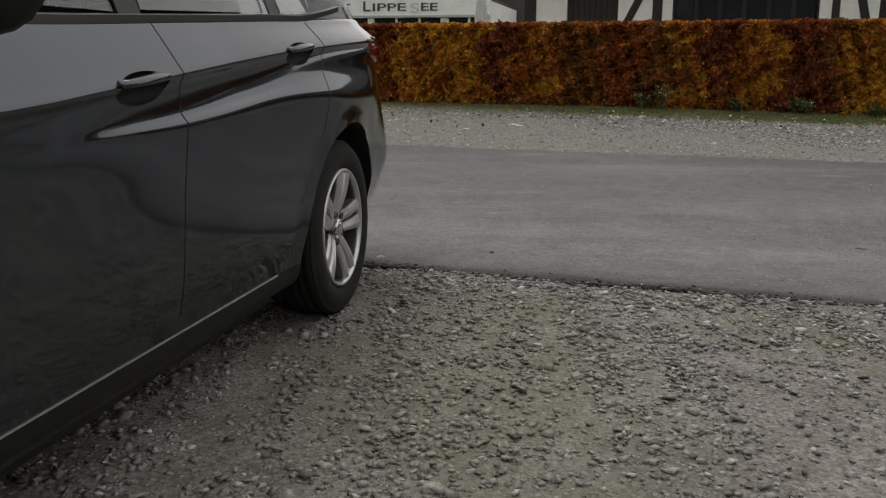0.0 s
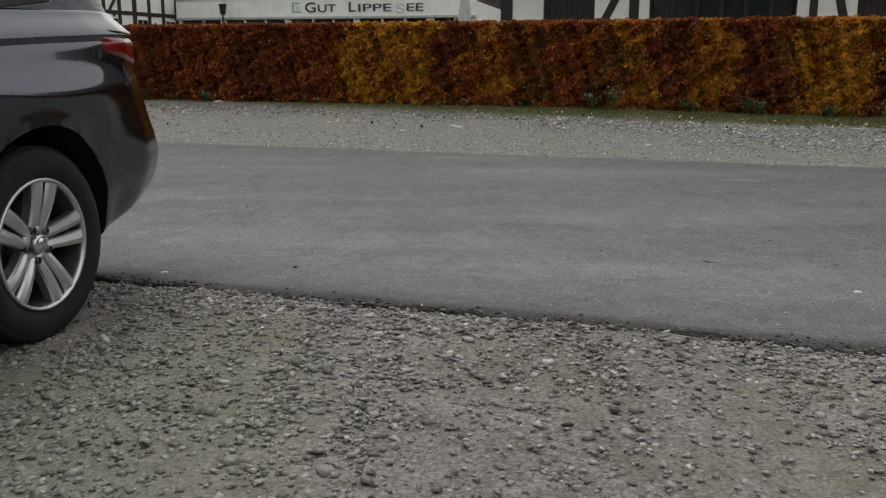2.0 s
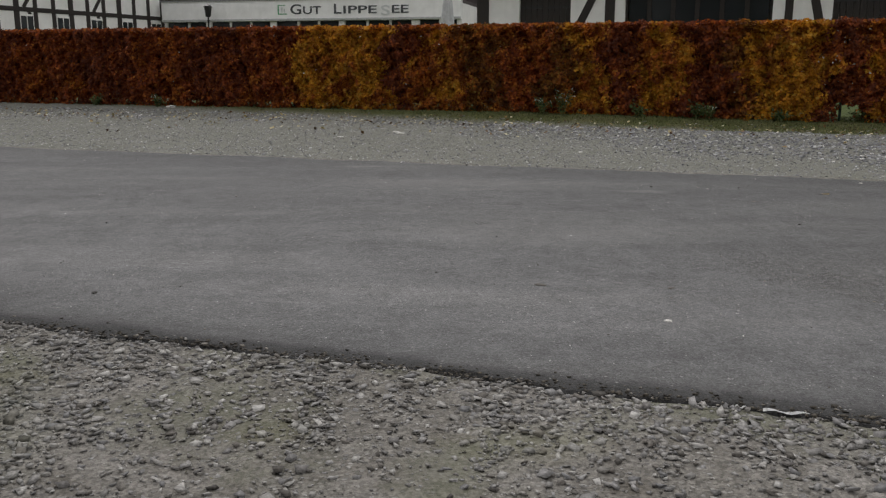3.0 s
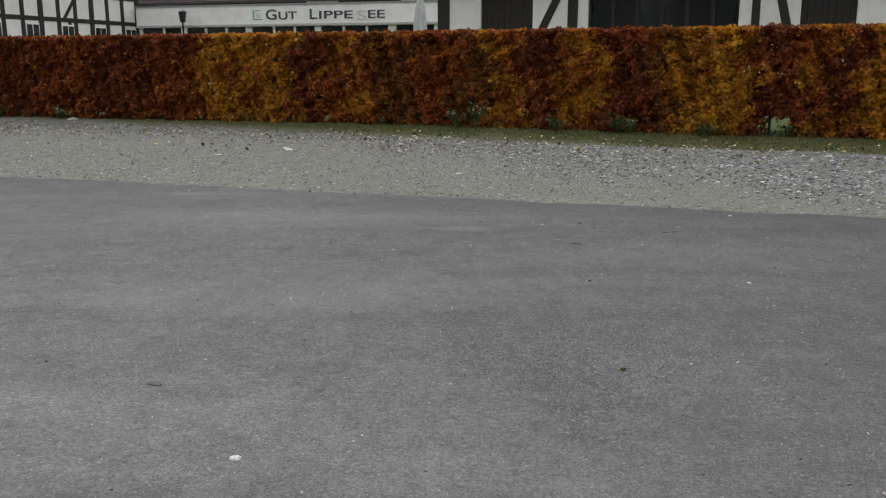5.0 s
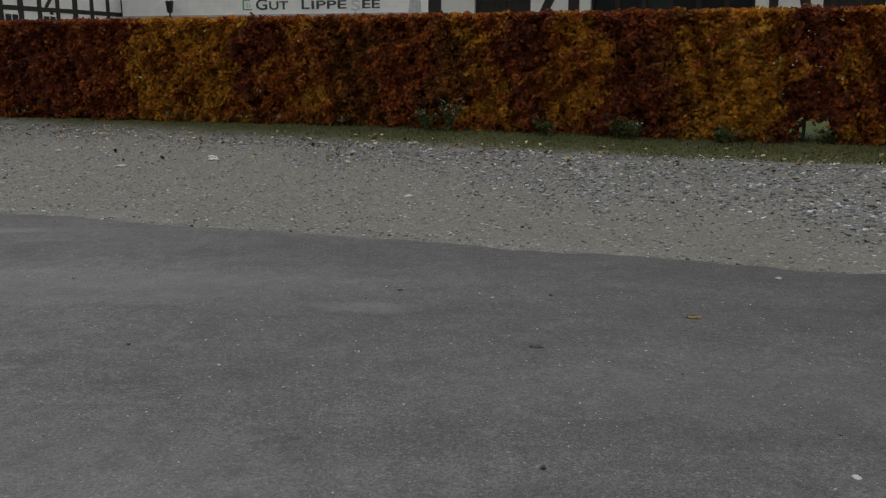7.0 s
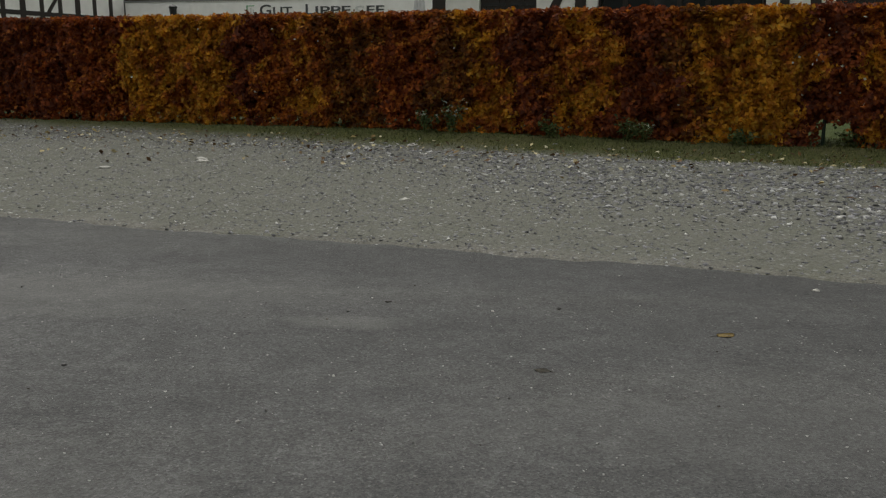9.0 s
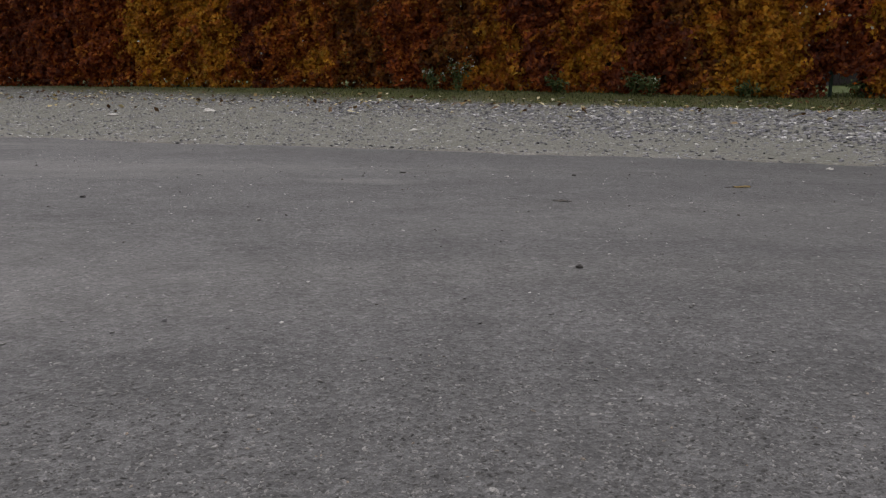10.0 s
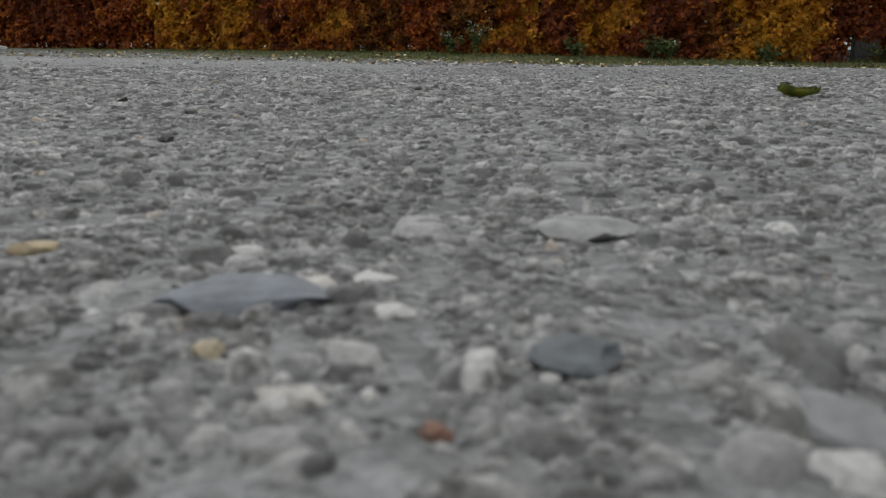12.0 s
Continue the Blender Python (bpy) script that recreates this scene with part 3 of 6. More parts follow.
# strip beyond the road
_n = 86000
_w, _s = _r.uniform(-13, 9.5, _n), _r.uniform(EDGE_FAR - 0.1, 14.0, _n)
_thick = np.clip((_s - np.clip(10.9 - 0.5 * _w, 8.9, 12.5)) / 1.6 + 0.2 * ripple(_w, _s, 2.1) + 0.16 * ripple(_w, _s, 0.5), 0, 1)
_keep = (_r.random(_n) < 0.48 + 0.52 * _thick) & (_r.random(_n) < 0.05 + np.clip((13.58 - 0.09 * np.minimum(_w, 4) - _s) / 0.4, 0, 1))
_w, _s, _thick = _w[_keep], _s[_keep], _thick[_keep]
stones("gravel", _w, _s, sizes(_r, len(_w), 0.011, 0.05, 3.0) * (0.56 + 0.4 * _thick), PALE_GRAVEL, "coarse pale gravel strip below the hedge", 2, ground_z, flat=0.4, sink=0.22, foot=1.36)
# stray stones on the asphalt
_n = 800
_w, _s = _r.uniform(-8, 8, _n), EDGE_NEAR + (EDGE_FAR - EDGE_NEAR) * _r.random(_n)
_keep = (_w - 2.69) ** 2 + (_s - 4.27) ** 2 > 0.12
_w, _s = _w[_keep], _s[_keep]
_n = len(_w)
stones("gravel", _w, _s, sizes(_r, _n, 0.004, 0.016, 3.0), GRAVEL, "stray chips of gravel on the asphalt", 3, road_z, sink=0.15)


_n = 8000
_w, _s = _r.uniform(-2.5, 5.5, _n), 3.1 + 4.8 * _r.random(_n) ** 1.15
_keep = (_w - 2.69) ** 2 + (_s - 4.27) ** 2 > 0.3
_w, _s = _w[_keep], _s[_keep]
_n = len(_w)
stones("gravel", _w, _s, sizes(_r, _n, 0.0028, 0.0095, 2.4), WHITE_GRIT, "pale grit scattered on the asphalt", 13, road_z, flat=0.4, sink=0.3)
_n = 700
_w, _s = _r.uniform(-3.0, 5.5, _n), _r.uniform(3.0, 8.5, _n)
_keep = (_w - 2.69) ** 2 + (_s - 4.27) ** 2 > 0.12
_w, _s = _w[_keep], _s[_keep]
_n = len(_w)
stones("dirt_crumbs", _w, _s, sizes(_r, _n, 0.003, 0.011, 2.6), DIRT, "dark crumbs strewn over the asphalt", 14, road_z, flat=0.4, sink=0.3)


# grains bedded in the worn binder, packed round the rut and thinning out all round
RUT_W, RUT_S = 2.69, 4.28
_r = np.random.default_rng(23)


def packed(step, d0, d1, jitter=0.42):
    """Places on a loosened grid in the stretch of lane beyond the rut, between two distances from it."""
    g = np.arange(-d1, d1, step)
    w, s = [v.ravel() for v in np.meshgrid(g, g)]
    w = w + _r.uniform(-jitter, jitter, len(w)) * step + (np.round(s / step) % 2) * step / 2
    s = s + _r.uniform(-jitter, jitter, len(s)) * step
    d, turn = np.hypot(w, s), np.arctan2(w, s) + 0.3
    hollow = ripple(w, s, 0.034, 0.4) + ripple(w, s, 0.013, 1.7) < -1.0
    ok = ~hollow & (d > d0) & (d < d1) & ((np.abs(turn) < _r.uniform(0.5, 0.85, len(w))) | (d < 0.09)) & (_r.random(len(w)) < 2.2 * (1 - d / d1))
    return RUT_W + w[ok], RUT_S + s[ok]


def bedded(step, d0, d1, small, big, skew, flat, proud, seed):
    w, s = packed(step, d0, d1)
    size = sizes(_r, len(w), small, big, skew)
    domes("asphalt_grain", w, s, size, GRIT, "mineral grains bedded in worn asphalt", seed, road_z, flat, size * proud * _r.uniform(0.2, 1.0, len(w)))


bedded(0.0019, 0.03, 0.25, 0.0016, 0.003, 1.4, 0.5, 0.22, 61)
bedded(0.0035, 0.03, 0.62, 0.003, 0.0062, 1.4, 0.4, 0.22, 62)
bedded(0.0085, 0.04, 1.1, 0.005, 0.0105, 1.5, 0.34, 0.22, 63)
bedded(0.0064, 0.36, 1.4, 0.0048, 0.0088, 1.3, 0.38, 0.2, 64)
bedded(0.021, 1.1, 2.2, 0.004, 0.008, 1.4, 0.35, 0.14, 65)
bedded(0.03, 0.05, 0.9, 0.009, 0.02, 1.4, 0.2, 0.12, 66)


# ---- autumn hedge ----
def leaves(name, centre, normal, size, material, seed, droop=0.25):
    """Many small pointed leaves, folded along the midrib."""
    rng = np.random.default_rng(seed)
    n = len(centre)
    nv = normal + rng.normal(0, 0.55, (n, 3))
    nv /= np.linalg.norm(nv, axis=1)[:, None]
    t = rng.normal(0, 1, (n, 3))
    t[:, 2] -= droop * 2
    t -= nv * np.sum(t * nv, 1)[:, None]
    t /= np.linalg.norm(t, axis=1)[:, None]
    b = np.cross(nv, t)
    L, B = size[:, None] * 0.5, size[:, None] * 0.31
    fold = nv * size[:, None] * 0.09
    v = np.stack([centre - t * L, centre + b * B - t * L * 0.1 + fold, centre + t * L, centre - b * B - t * L * 0.1 + fold], 1).reshape(-1, 3)
    i = 4 * np.arange(n)[:, None]
    f = np.concatenate([i + np.array([0, 1, 2]), i + np.array([0, 2, 3])], 0)
    return mesh_np(name, v, f, material)


PALETTE = {
    "gold": [(0.0, (0.241, 0.0843, 0.0089)), (0.35, (0.448, 0.1832, 0.0118)), (0.75, (0.600, 0.2985, 0.0193)), (1.0, (0.434, 0.2610, 0.0328))],
    "orange": [(0.0, (0.107, 0.0281, 0.0079)), (0.4, (0.263, 0.0659, 0.0095)), (0.8, (0.409, 0.1183, 0.0130)), (1.0, (0.475, 0.2035, 0.0227))],
    "russet": [(0.0, (0.096, 0.0244, 0.0091)), (0.5, (0.228, 0.0493, 0.0109)), (0.9, (0.353, 0.0882, 0.0135)), (1.0, (0.459, 0.1661, 0.0224))],
    "dark": [(0.0, (0.082, 0.0242, 0.0128)), (0.6, (0.176, 0.0413, 0.0139)), (0.92, (0.283, 0.0711, 0.0159)), (1.0, (0.423, 0.1456, 0.0244))],
    "brown": [(0.0, (0.074, 0.0265, 0.0078)), (0.5, (0.176, 0.0620, 0.0103)), (0.85, (0.304, 0.1112, 0.0146)), (1.0, (0.202, 0.1417, 0.0230))],
}
BLEND = {"gold": "orange", "orange": "gold", "russet": "orange", "dark": "russet", "brown": "orange"}
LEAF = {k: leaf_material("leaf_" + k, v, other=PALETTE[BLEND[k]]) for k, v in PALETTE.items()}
HEDGE_LABEL = {"gold": "clipped beech hedge shrub with golden yellow leaves", "orange": "clipped beech hedge shrub with orange autumn leaves",
               "russet": "clipped beech hedge shrub with rusty red leaves", "dark": "clipped beech hedge shrub with dark red-brown leaves",
               "brown": "clipped beech hedge shrub with mixed brown leaves"}
BARK = plain("hedge_bark", (0.05, 0.038, 0.028), 0.9, 0, 0.35, 14, 0.004)
# along the road: where each shrub ends, and its colour
SHRUBS = [(-30, "russet"), (-20, "brown"), (-14.2, "dark"), (-11.6, "russet"), (-10.2, "dark"), (-8.9, "russet"), (-7.6, "dark"), (-6.5, "russet"),
          (-5.4, "gold"), (-3.65, "dark"), (-3.2, "orange"), (-2.3, "brown"), (-1.55, "russet"), (-0.9, "brown"), (-0.42, "gold"), (0.12, "dark"),
          (0.6, "orange"), (1.35, "dark"), (1.98, "brown"), (2.28, "gold"), (3.4, "dark"), (3.98, "orange"), (4.45, "dark"), (4.75, "gold"),
          (5.4, "russet"), (6.4, "orange"), (7.4, "dark"), (8.6, "orange"), (9.8, "russet"), (13, "brown"), (19, "russet"), (27, "")]
GAP_W = 3.68


def hedge_shrub(w0, w1, colour, seed):
    rng = np.random.default_rng(seed)
    near = -13 < (w0 + w1) / 2 < 10
    length = w1 - w0
    mid = (w0 + w1) / 2
    base = float(height(HEDGE_S + 0.3) - bank_drop(mid, HEDGE_S))
    root = thing("hedge_shrub", Matrix.Translation(at(mid, HEDGE_S + 0.38, base)) @ pose(0, 0, 0, 0, 0, -17.22), HEDGE_LABEL[colour], "hedge",
                 "clipped hedge along the lane")
    tall, deep = HEDGE_TOP - 0.045 - base, 0.78
    per = 13500 if near else 2600
    n = int(per * (length + 0.64))
    side = rng.random(n)
    x = rng.uniform(-length / 2 - 0.32, length / 2 + 0.32, n)
    y = np.empty(n)
    z = np.empty(n)
    nor = np.zeros((n, 3))
    front, top = side < 0.62, (side >= 0.62) & (side < 0.84)
    back = side >= 0.84
    d = np.abs(rng.normal(0, 0.1, n)) + rng.uniform(0, 0.06, n)
    zz = tall * (-0.015 + 1.035 * rng.random(n) ** 0.96)
    bulge = 0.06 * ripple(x + mid, zz, 0.9, 1.5) + 0.05 * ripple(x + mid, zz, 0.3, 0.5)
    y[front], z[front], nor[front, 1] = -deep / 2 + d[front] + bulge[front], zz[front], -1
    yb = rng.uniform(-deep / 2, deep / 2, n)
    crest = 0.012 * ripple(x + mid, 0 * x, 0.5) + 0.02 * ripple(x + mid, yb, 0.17)
    y[top], z[top], nor[top, 2] = yb[top], tall - d[top] * 0.6 + crest[top] + 0.03, 1
    y[back], z[back], nor[back, 1] = deep / 2 - d[back], zz[back], 1
    nor[:, 2] += 0.35
    # the shrubs grow into one another: trim to a wavering border
    ends = lambda w, z: 0.14 * np.sin(z * 4.3 + w * 3.1) + 0.09 * np.sin(z * 11 + w * 7)
    soft = rng.normal(0, 0.06, n)
    keep = (x > -length / 2 + ends(w0, z) + soft) & (x < length / 2 + ends(w1, z) + soft)
    # hollows between the boughs
    keep &= rng.random(n) < 0.86 + 0.2 * ripple(x + mid, z, 0.55, 2.0) + 0.2 * ripple(x + mid, z, 0.2, 0.7)
    keep &= ~((z < 0.12) & (rng.random(n) < 0.3)) | (side > 0.9)
    gap = (np.abs(x + mid - GAP_W - 0.06) < 0.13 + 0.11 * rng.random(n)) & (z < 0.22 + 0.1 * rng.random(n))
    keep &= ~gap
    c = np.stack([x, y, z], -1)[keep]
    size = rng.uniform(0.042, 0.08, n)[keep] * (1 if near else 1.7)
    # inner leaves close the view through the hedge
    m = int((2600 if near else 900) * length)
    inner = np.stack([rng.uniform(-length / 2, length / 2, m), rng.normal(0.05, 0.1, m), tall * (0.08 + 0.88 * rng.random(m))], -1)
    inner = inner[~((np.abs(inner[:, 0] + mid - GAP_W - 0.06) < 0.2) & (inner[:, 2] < 0.28))]
    c, nn = np.concatenate([c, inner]), np.concatenate([nor[keep], np.tile((0, -1, 0.2), (len(inner), 1))])
    size = np.concatenate([size, rng.uniform(0.07, 0.11, len(inner))])
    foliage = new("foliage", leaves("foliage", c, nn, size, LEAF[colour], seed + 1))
    foliage.parent = root
    stems = max(2, int(length / 0.33))
    for i in range(stems if near else 2):
        bx = -length / 2 + length * (i + 0.5) / (stems if near else 2) + rng.normal(0, 0.03)
        if abs(bx + mid - GAP_W - 0.06) < 0.24:
            continue
        bm = bmesh.new()
        p = Vector((bx, rng.normal(0, 0.04), -0.03))
        trunk = [p]
        for j in range(5):
            p = p + Vector((rng.normal(0, 0.03), rng.normal(0, 0.03), tall / 5.4))
            trunk.append(p)
        tube(bm, trunk, [0.026, 0.022, 0.018, 0.014, 0.01, 0.005], 7)
        for j in range(7):
            o = trunk[1 + j % 4]
            tip = o + Vector((rng.normal(0, 0.16), rng.choice((-1, 1)) * rng.uniform(0.18, 0.34), rng.uniform(0.1, 0.32)))
            tube(bm, [o, (o + tip) / 2 + Vector((0, 0, 0.03)), tip], [0.009, 0.006, 0.003], 5)
        part("trunk", bm, BARK, root)
    return root


for _i, ((_a, _c), (_b, _)) in enumerate(zip(SHRUBS, SHRUBS[1:])):
    hedge_shrub(_a, _b, _c, 100 + 7 * _i)


# ---- buildings behind the hedge ----
def plaster_material(name, color):
    k = Nodes(name)
    f = k.noise(1.3, 6, 0.65)
    c = k.mix(k.ramp(f, [(0.35, 0.0), (0.75, 1.0)]), color, tuple(x * 0.84 for x in color))
    c = k.mix(k.ramp(k.noise(0.5, 4, 0.7, squash=(3, 3, 0.3)), [(0.5, 0.0), (0.8, 0.4)]), c, tuple(x * 0.7 for x in color))
    return k.done(c, 0.85, 0, k.bump(k.noise(60, 4, 0.7), 0.4, 0.006), 0.2)


def timber_material(name, color):
    k = Nodes(name)
    g = k.noise(7, 6, 0.7, squash=(6, 6, 0.5))
    c = k.mix(g, tuple(x * 0.6 for x in color), tuple(x * 1.5 for x in color))
    return k.done(c, 0.75, 0, k.bump(g, 0.5, 0.01), 0.3)


PLASTER = plaster_material("white_lime_plaster", (0.86, 0.86, 0.85))
FASCIA = plaster_material("white_painted_fascia", (0.88, 0.885, 0.88))
TIMBER = timber_material("tarred_oak", (0.03, 0.026, 0.024))
TILE = plain("dark_roof_tile", (0.06, 0.05, 0.05), 0.7, 0, 0.3, 3, 0.01)
WHITE = plain("white_window_paint", (0.78, 0.78, 0.76), 0.5)
BLACK = plain("black_enamel", (0.015, 0.015, 0.016), 0.4)
LETTER = plain("anthracite_letter", (0.055, 0.06, 0.065), 0.45)
SPRIG = plain("green_enamel", (0.12, 0.32, 0.17), 0.5)
FADED = plain("faded_grey_letter", (0.55, 0.57, 0.57), 0.5)


def pane_material():
    k = Nodes("window_glass")
    return k.done((0.02, 0.024, 0.027), 0.06, 0, None, 0.5)


PANE = pane_material()


def beam(name, a, b, wide, proud, parent, depth=0.2, material=None, y=0.0):
    """A timber in a facade plane (x along, z up), from a to b."""
    a, b = Vector((a[0], 0, a[1])), Vector((b[0], 0, b[1]))
    d = b - a
    ang = math.atan2(d.x, d.z)
    m = Matrix.Translation((a + b) / 2 + Vector((0, y, 0))) @ Matrix.Rotation(ang, 4, "Y")
    return boxed(name, (-wide / 2, wide / 2, -proud, depth, -d.length / 2, d.length / 2), material or TIMBER, parent, 0.012, m)


def gable_roof(parent, x0, x1, y0, y1, z0, z1, over=0.5):
    """Saddle roof with its ridge along x, courses of tiles as low steps."""
    ym = (y0 + y1) / 2
    for sgn in (-1, 1):
        bm = bmesh.new()
        ye = (y0 if sgn < 0 else y1) + sgn * over
        slope = (z1 - z0) / (ym - y0)
        ze = z0 - over * slope
        n = 26
        for i in range(n):
            f0, f1 = i / n, (i + 1) / n
            ya, yb = ye + (ym - ye) * f0, ye + (ym - ye) * f1
            za, zb = ze + (z1 - ze) * f0, ze + (z1 - ze) * f1
            vs = [bm.verts.new(c) for c in ((x0 - over, ya, za + 0.06), (x1 + over, ya, za + 0.06), (x1 + over, yb, zb + 0.015), (x0 - over, yb, zb + 0.015),
                                            (x0 - over, ya, za - 0.12), (x1 + over, ya, za - 0.12), (x1 + over, yb, zb - 0.12), (x0 - over, yb, zb - 0.12))]
            for q in ((0, 1, 2, 3), (7, 6, 5, 4), (0, 4, 5, 1), (3, 2, 6, 7), (0, 3, 7, 4), (1, 5, 6, 2)):
                bm.faces.new([vs[j] for j in q])
        bmesh.ops.recalc_face_normals(bm, faces=bm.faces)
        part("roof", bm, TILE, parent)


def gable_end(parent, x, y0, y1, z0, z1, thick, material):
    bm = bmesh.new()
    vs = []
    for dx in (0, thick):
        vs.append([bm.verts.new((x + dx, y, z)) for y, z in ((y0, z0), (y1, z0), ((y0 + y1) / 2, z1))])
    bm.faces.new(vs[0]), bm.faces.new(list(reversed(vs[1])))
    for i in range(3):
        bm.faces.new((vs[0][i], vs[0][(i + 1) % 3], vs[1][(i + 1) % 3], vs[1][i]))
    bmesh.ops.recalc_face_normals(bm, faces=bm.faces)
    return part("gable", bm, material, parent)


def frame_of(origin, along):
    """Pose whose x runs along a facade and whose -y looks out of it."""
    a = Vector((along[0], along[1], 0)).normalized()
    y = Vector((-a.y, a.x, 0))
    m = Matrix.Identity(4)
    m.col[0][:3], m.col[1][:3], m.col[2][:3], m.col[3][:3] = a, y, (0, 0, 1), (origin[0], origin[1], 0.2)
    return m


def panel_wall(parent, x0, x1, z0, z1, material, depth=0.16, y=0.0, name="panel"):
    return boxed(name, (x0, x1, y, y + depth, z0, z1), material, parent)


def barn_gate(parent, x0, x1, z1, boards, glass=False):
    """A tall dark double gate or glazed gate with boards, set back in its opening."""
    gate = new("gate")
    gate.parent = parent
    if glass:
        boxed("pane", (x0 + 0.1, x1 - 0.1, 0.25, 0.27, 0.05, z1 - 0.05), PANE, gate, 0, None, "dark reflecting window glass")
        n = boards
        for i in range(n + 1):
            x = x0 + (x1 - x0) * i / n
            boxed("mullion", (x - 0.07, x + 0.07, 0.17, 0.3, 0.0, z1), TIMBER, gate, 0.008)
        for z in (0.9, 2.05):
            boxed("rail", (x0, x1, 0.19, 0.29, z - 0.05, z + 0.05), TIMBER, gate)
    else:
        for i in range(boards):
            a, b = x0 + (x1 - x0) * i / boards, x0 + (x1 - x0) * (i + 1) / boards
            boxed("board", (a + 0.006, b - 0.006, 0.12 + 0.006 * (i % 2), 0.18, 0.0, z1), TIMBER, gate, 0.004)
        for z in (0.5, z1 - 0.5):
            boxed("hinge", (x0 + 0.05, x0 + (x1 - x0) * 0.45, 0.1, 0.12, z - 0.04, z + 0.04), BLACK, gate)
            boxed("hinge", (x1 - (x1 - x0) * 0.45, x1 - 0.05, 0.1, 0.12, z - 0.04, z + 0.04), BLACK, gate)
    return gate


def timber_house():
    """Old half-timbered hall behind the hedge: white panels, black posts, dark gates."""
    h = thing("timbered_house", frame_of((2.9, 31.0), (1, -0.35)), "half-timbered white house with black oak posts and dark gates", "house")
    EAVE, BACK, X1 = 4.25, 8.0, 20.6
    doors = ((1.47, 3.27, 3.35, 9, False), (5.1, 9.71, 3.5, 6, True), (11.45, 12.98, 3.35, 8, False), (16.4, 18.2, 3.0, 9, False))
    for x0, x1, z1, n, glass in doors:
        barn_gate(h, x0, x1, z1, n, glass)
        beam("lintel", (x0 - 0.2, z1 + 0.15), (x1 + 0.2, z1 + 0.15), 0.3, 0.03, h)
    spans, x = [], 0.0
    for x0, x1, z1, n, glass in doors:
        spans.append((x, x0))
        spans.append((x0, x1, z1 + 0.3))
        x = x1
    spans.append((x, X1))
    for sp in spans:
        panel_wall(h, sp[0], sp[1], sp[2] if len(sp) > 2 else 0.0, EAVE, PLASTER)
    boxed("wall", (0, X1, BACK - 0.3, BACK, 0, EAVE), PLASTER, h)
    for x in (0.0, X1 - 0.3):
        boxed("wall", (x, x + 0.3, 0.16, BACK - 0.3, 0, EAVE), PLASTER, h)
    boxed("floor_slab", (0.3, X1 - 0.3, 0.3, BACK - 0.3, -0.1, 0.0), TILE, h)
    posts = (0.15, 1.33, 3.37, 4.6, 5.0, 9.82, 10.19, 11.36, 13.18, 14.6, 16.25, 18.35, 19.5, 20.45)
    wide = {0.15: 0.43, 10.19: 0.24, 4.6: 0.33, 1.33: 0.02, 3.37: 0.02, 5.0: 0.02, 9.82: 0.02, 11.36: 0.02, 13.18: 0.02}
    for x in posts:
        wd = wide.get(x, 0.3)
        if wd > 0.1:
            beam("post", (x, 0.1), (x, EAVE - 0.1), wd, 0.035, h)
    for a, b in (((3.56, 2.2), (4.3, 3.7)), ((10.68, 3.9), (11.3, 1.4)), ((13.75, 1.4), (14.45, 3.9)), ((15.9, 2.2), (15.1, 4.2)), ((18.6, 2.0), (19.4, 4.2))):
        beam("brace", a, b, 0.26, 0.028, h)
    for x0, x1 in ((0.36, 1.45), (3.3, 5.08), (9.74, 11.42), (13.0, 16.35), (18.25, 20.4)):
        beam("rail", (x0, 1.25), (x1, 1.25), 0.22, 0.02, h)
    beam("rail", (0, 4.05), (X1, 4.05), 0.3, 0.045, h)
    beam("plate", (0, EAVE - 0.1), (X1, EAVE - 0.1), 0.28, 0.05, h)
    for x0, x1 in ((-0.05, 1.45), (3.3, 5.08), (9.74, 11.42), (13.0, 16.38), (18.25, 20.6)):
        boxed("plinth", (x0, x1, -0.07, -0.003, -0.3, 0.62), TILE, h)
    gable_roof(h, 0, X1, 0, BACK, EAVE, 7.2)
    for x in (0.0, X1 - 0.3):
        gable_end(h, x, 0, BACK, EAVE, 7.05, 0.3, PLASTER)
    return h


def word(text, size, material, parent, x, y, z, squeeze=1.0, depth=0.03):
    """Raised letters standing on a wall that looks to -y."""
    cu = bpy.data.curves.new("lettering", "FONT")
    cu.body, cu.size, cu.extrude = text, size, depth / 2
    cu.offset = size * 0.012
    cu.space_character = 1.0
    tmp = new("lettering", cu)
    bpy.context.view_layer.update()
    me = bpy.data.meshes.new_from_object(tmp.evaluated_get(bpy.context.evaluated_depsgraph_get()))
    bpy.data.objects.remove(tmp)
    me.name = "lettering"
    me.materials.clear()
    me.materials.append(material)
    ob = new("lettering", me)
    ob.parent = parent
    ob.matrix_local = Matrix.Translation((x, y, z)) @ Matrix.Rotation(radians(90), 4, "X") @ Matrix.Diagonal((squeeze, 1, 1, 1))
    return ob


def fit_word(text, size, material, parent, x0, x1, y, z):
    ob = word(text, size, material, parent, 0, y, z)
    xs = [v.co.x for v in ob.data.vertices]
    k = (x1 - x0) / (max(xs) - min(xs))
    ob.matrix_local = Matrix.Translation((x0 - min(xs) * k, y, z)) @ Matrix.Rotation(radians(90), 4, "X") @ Matrix.Diagonal((k, 1, 1, 1))
    return ob


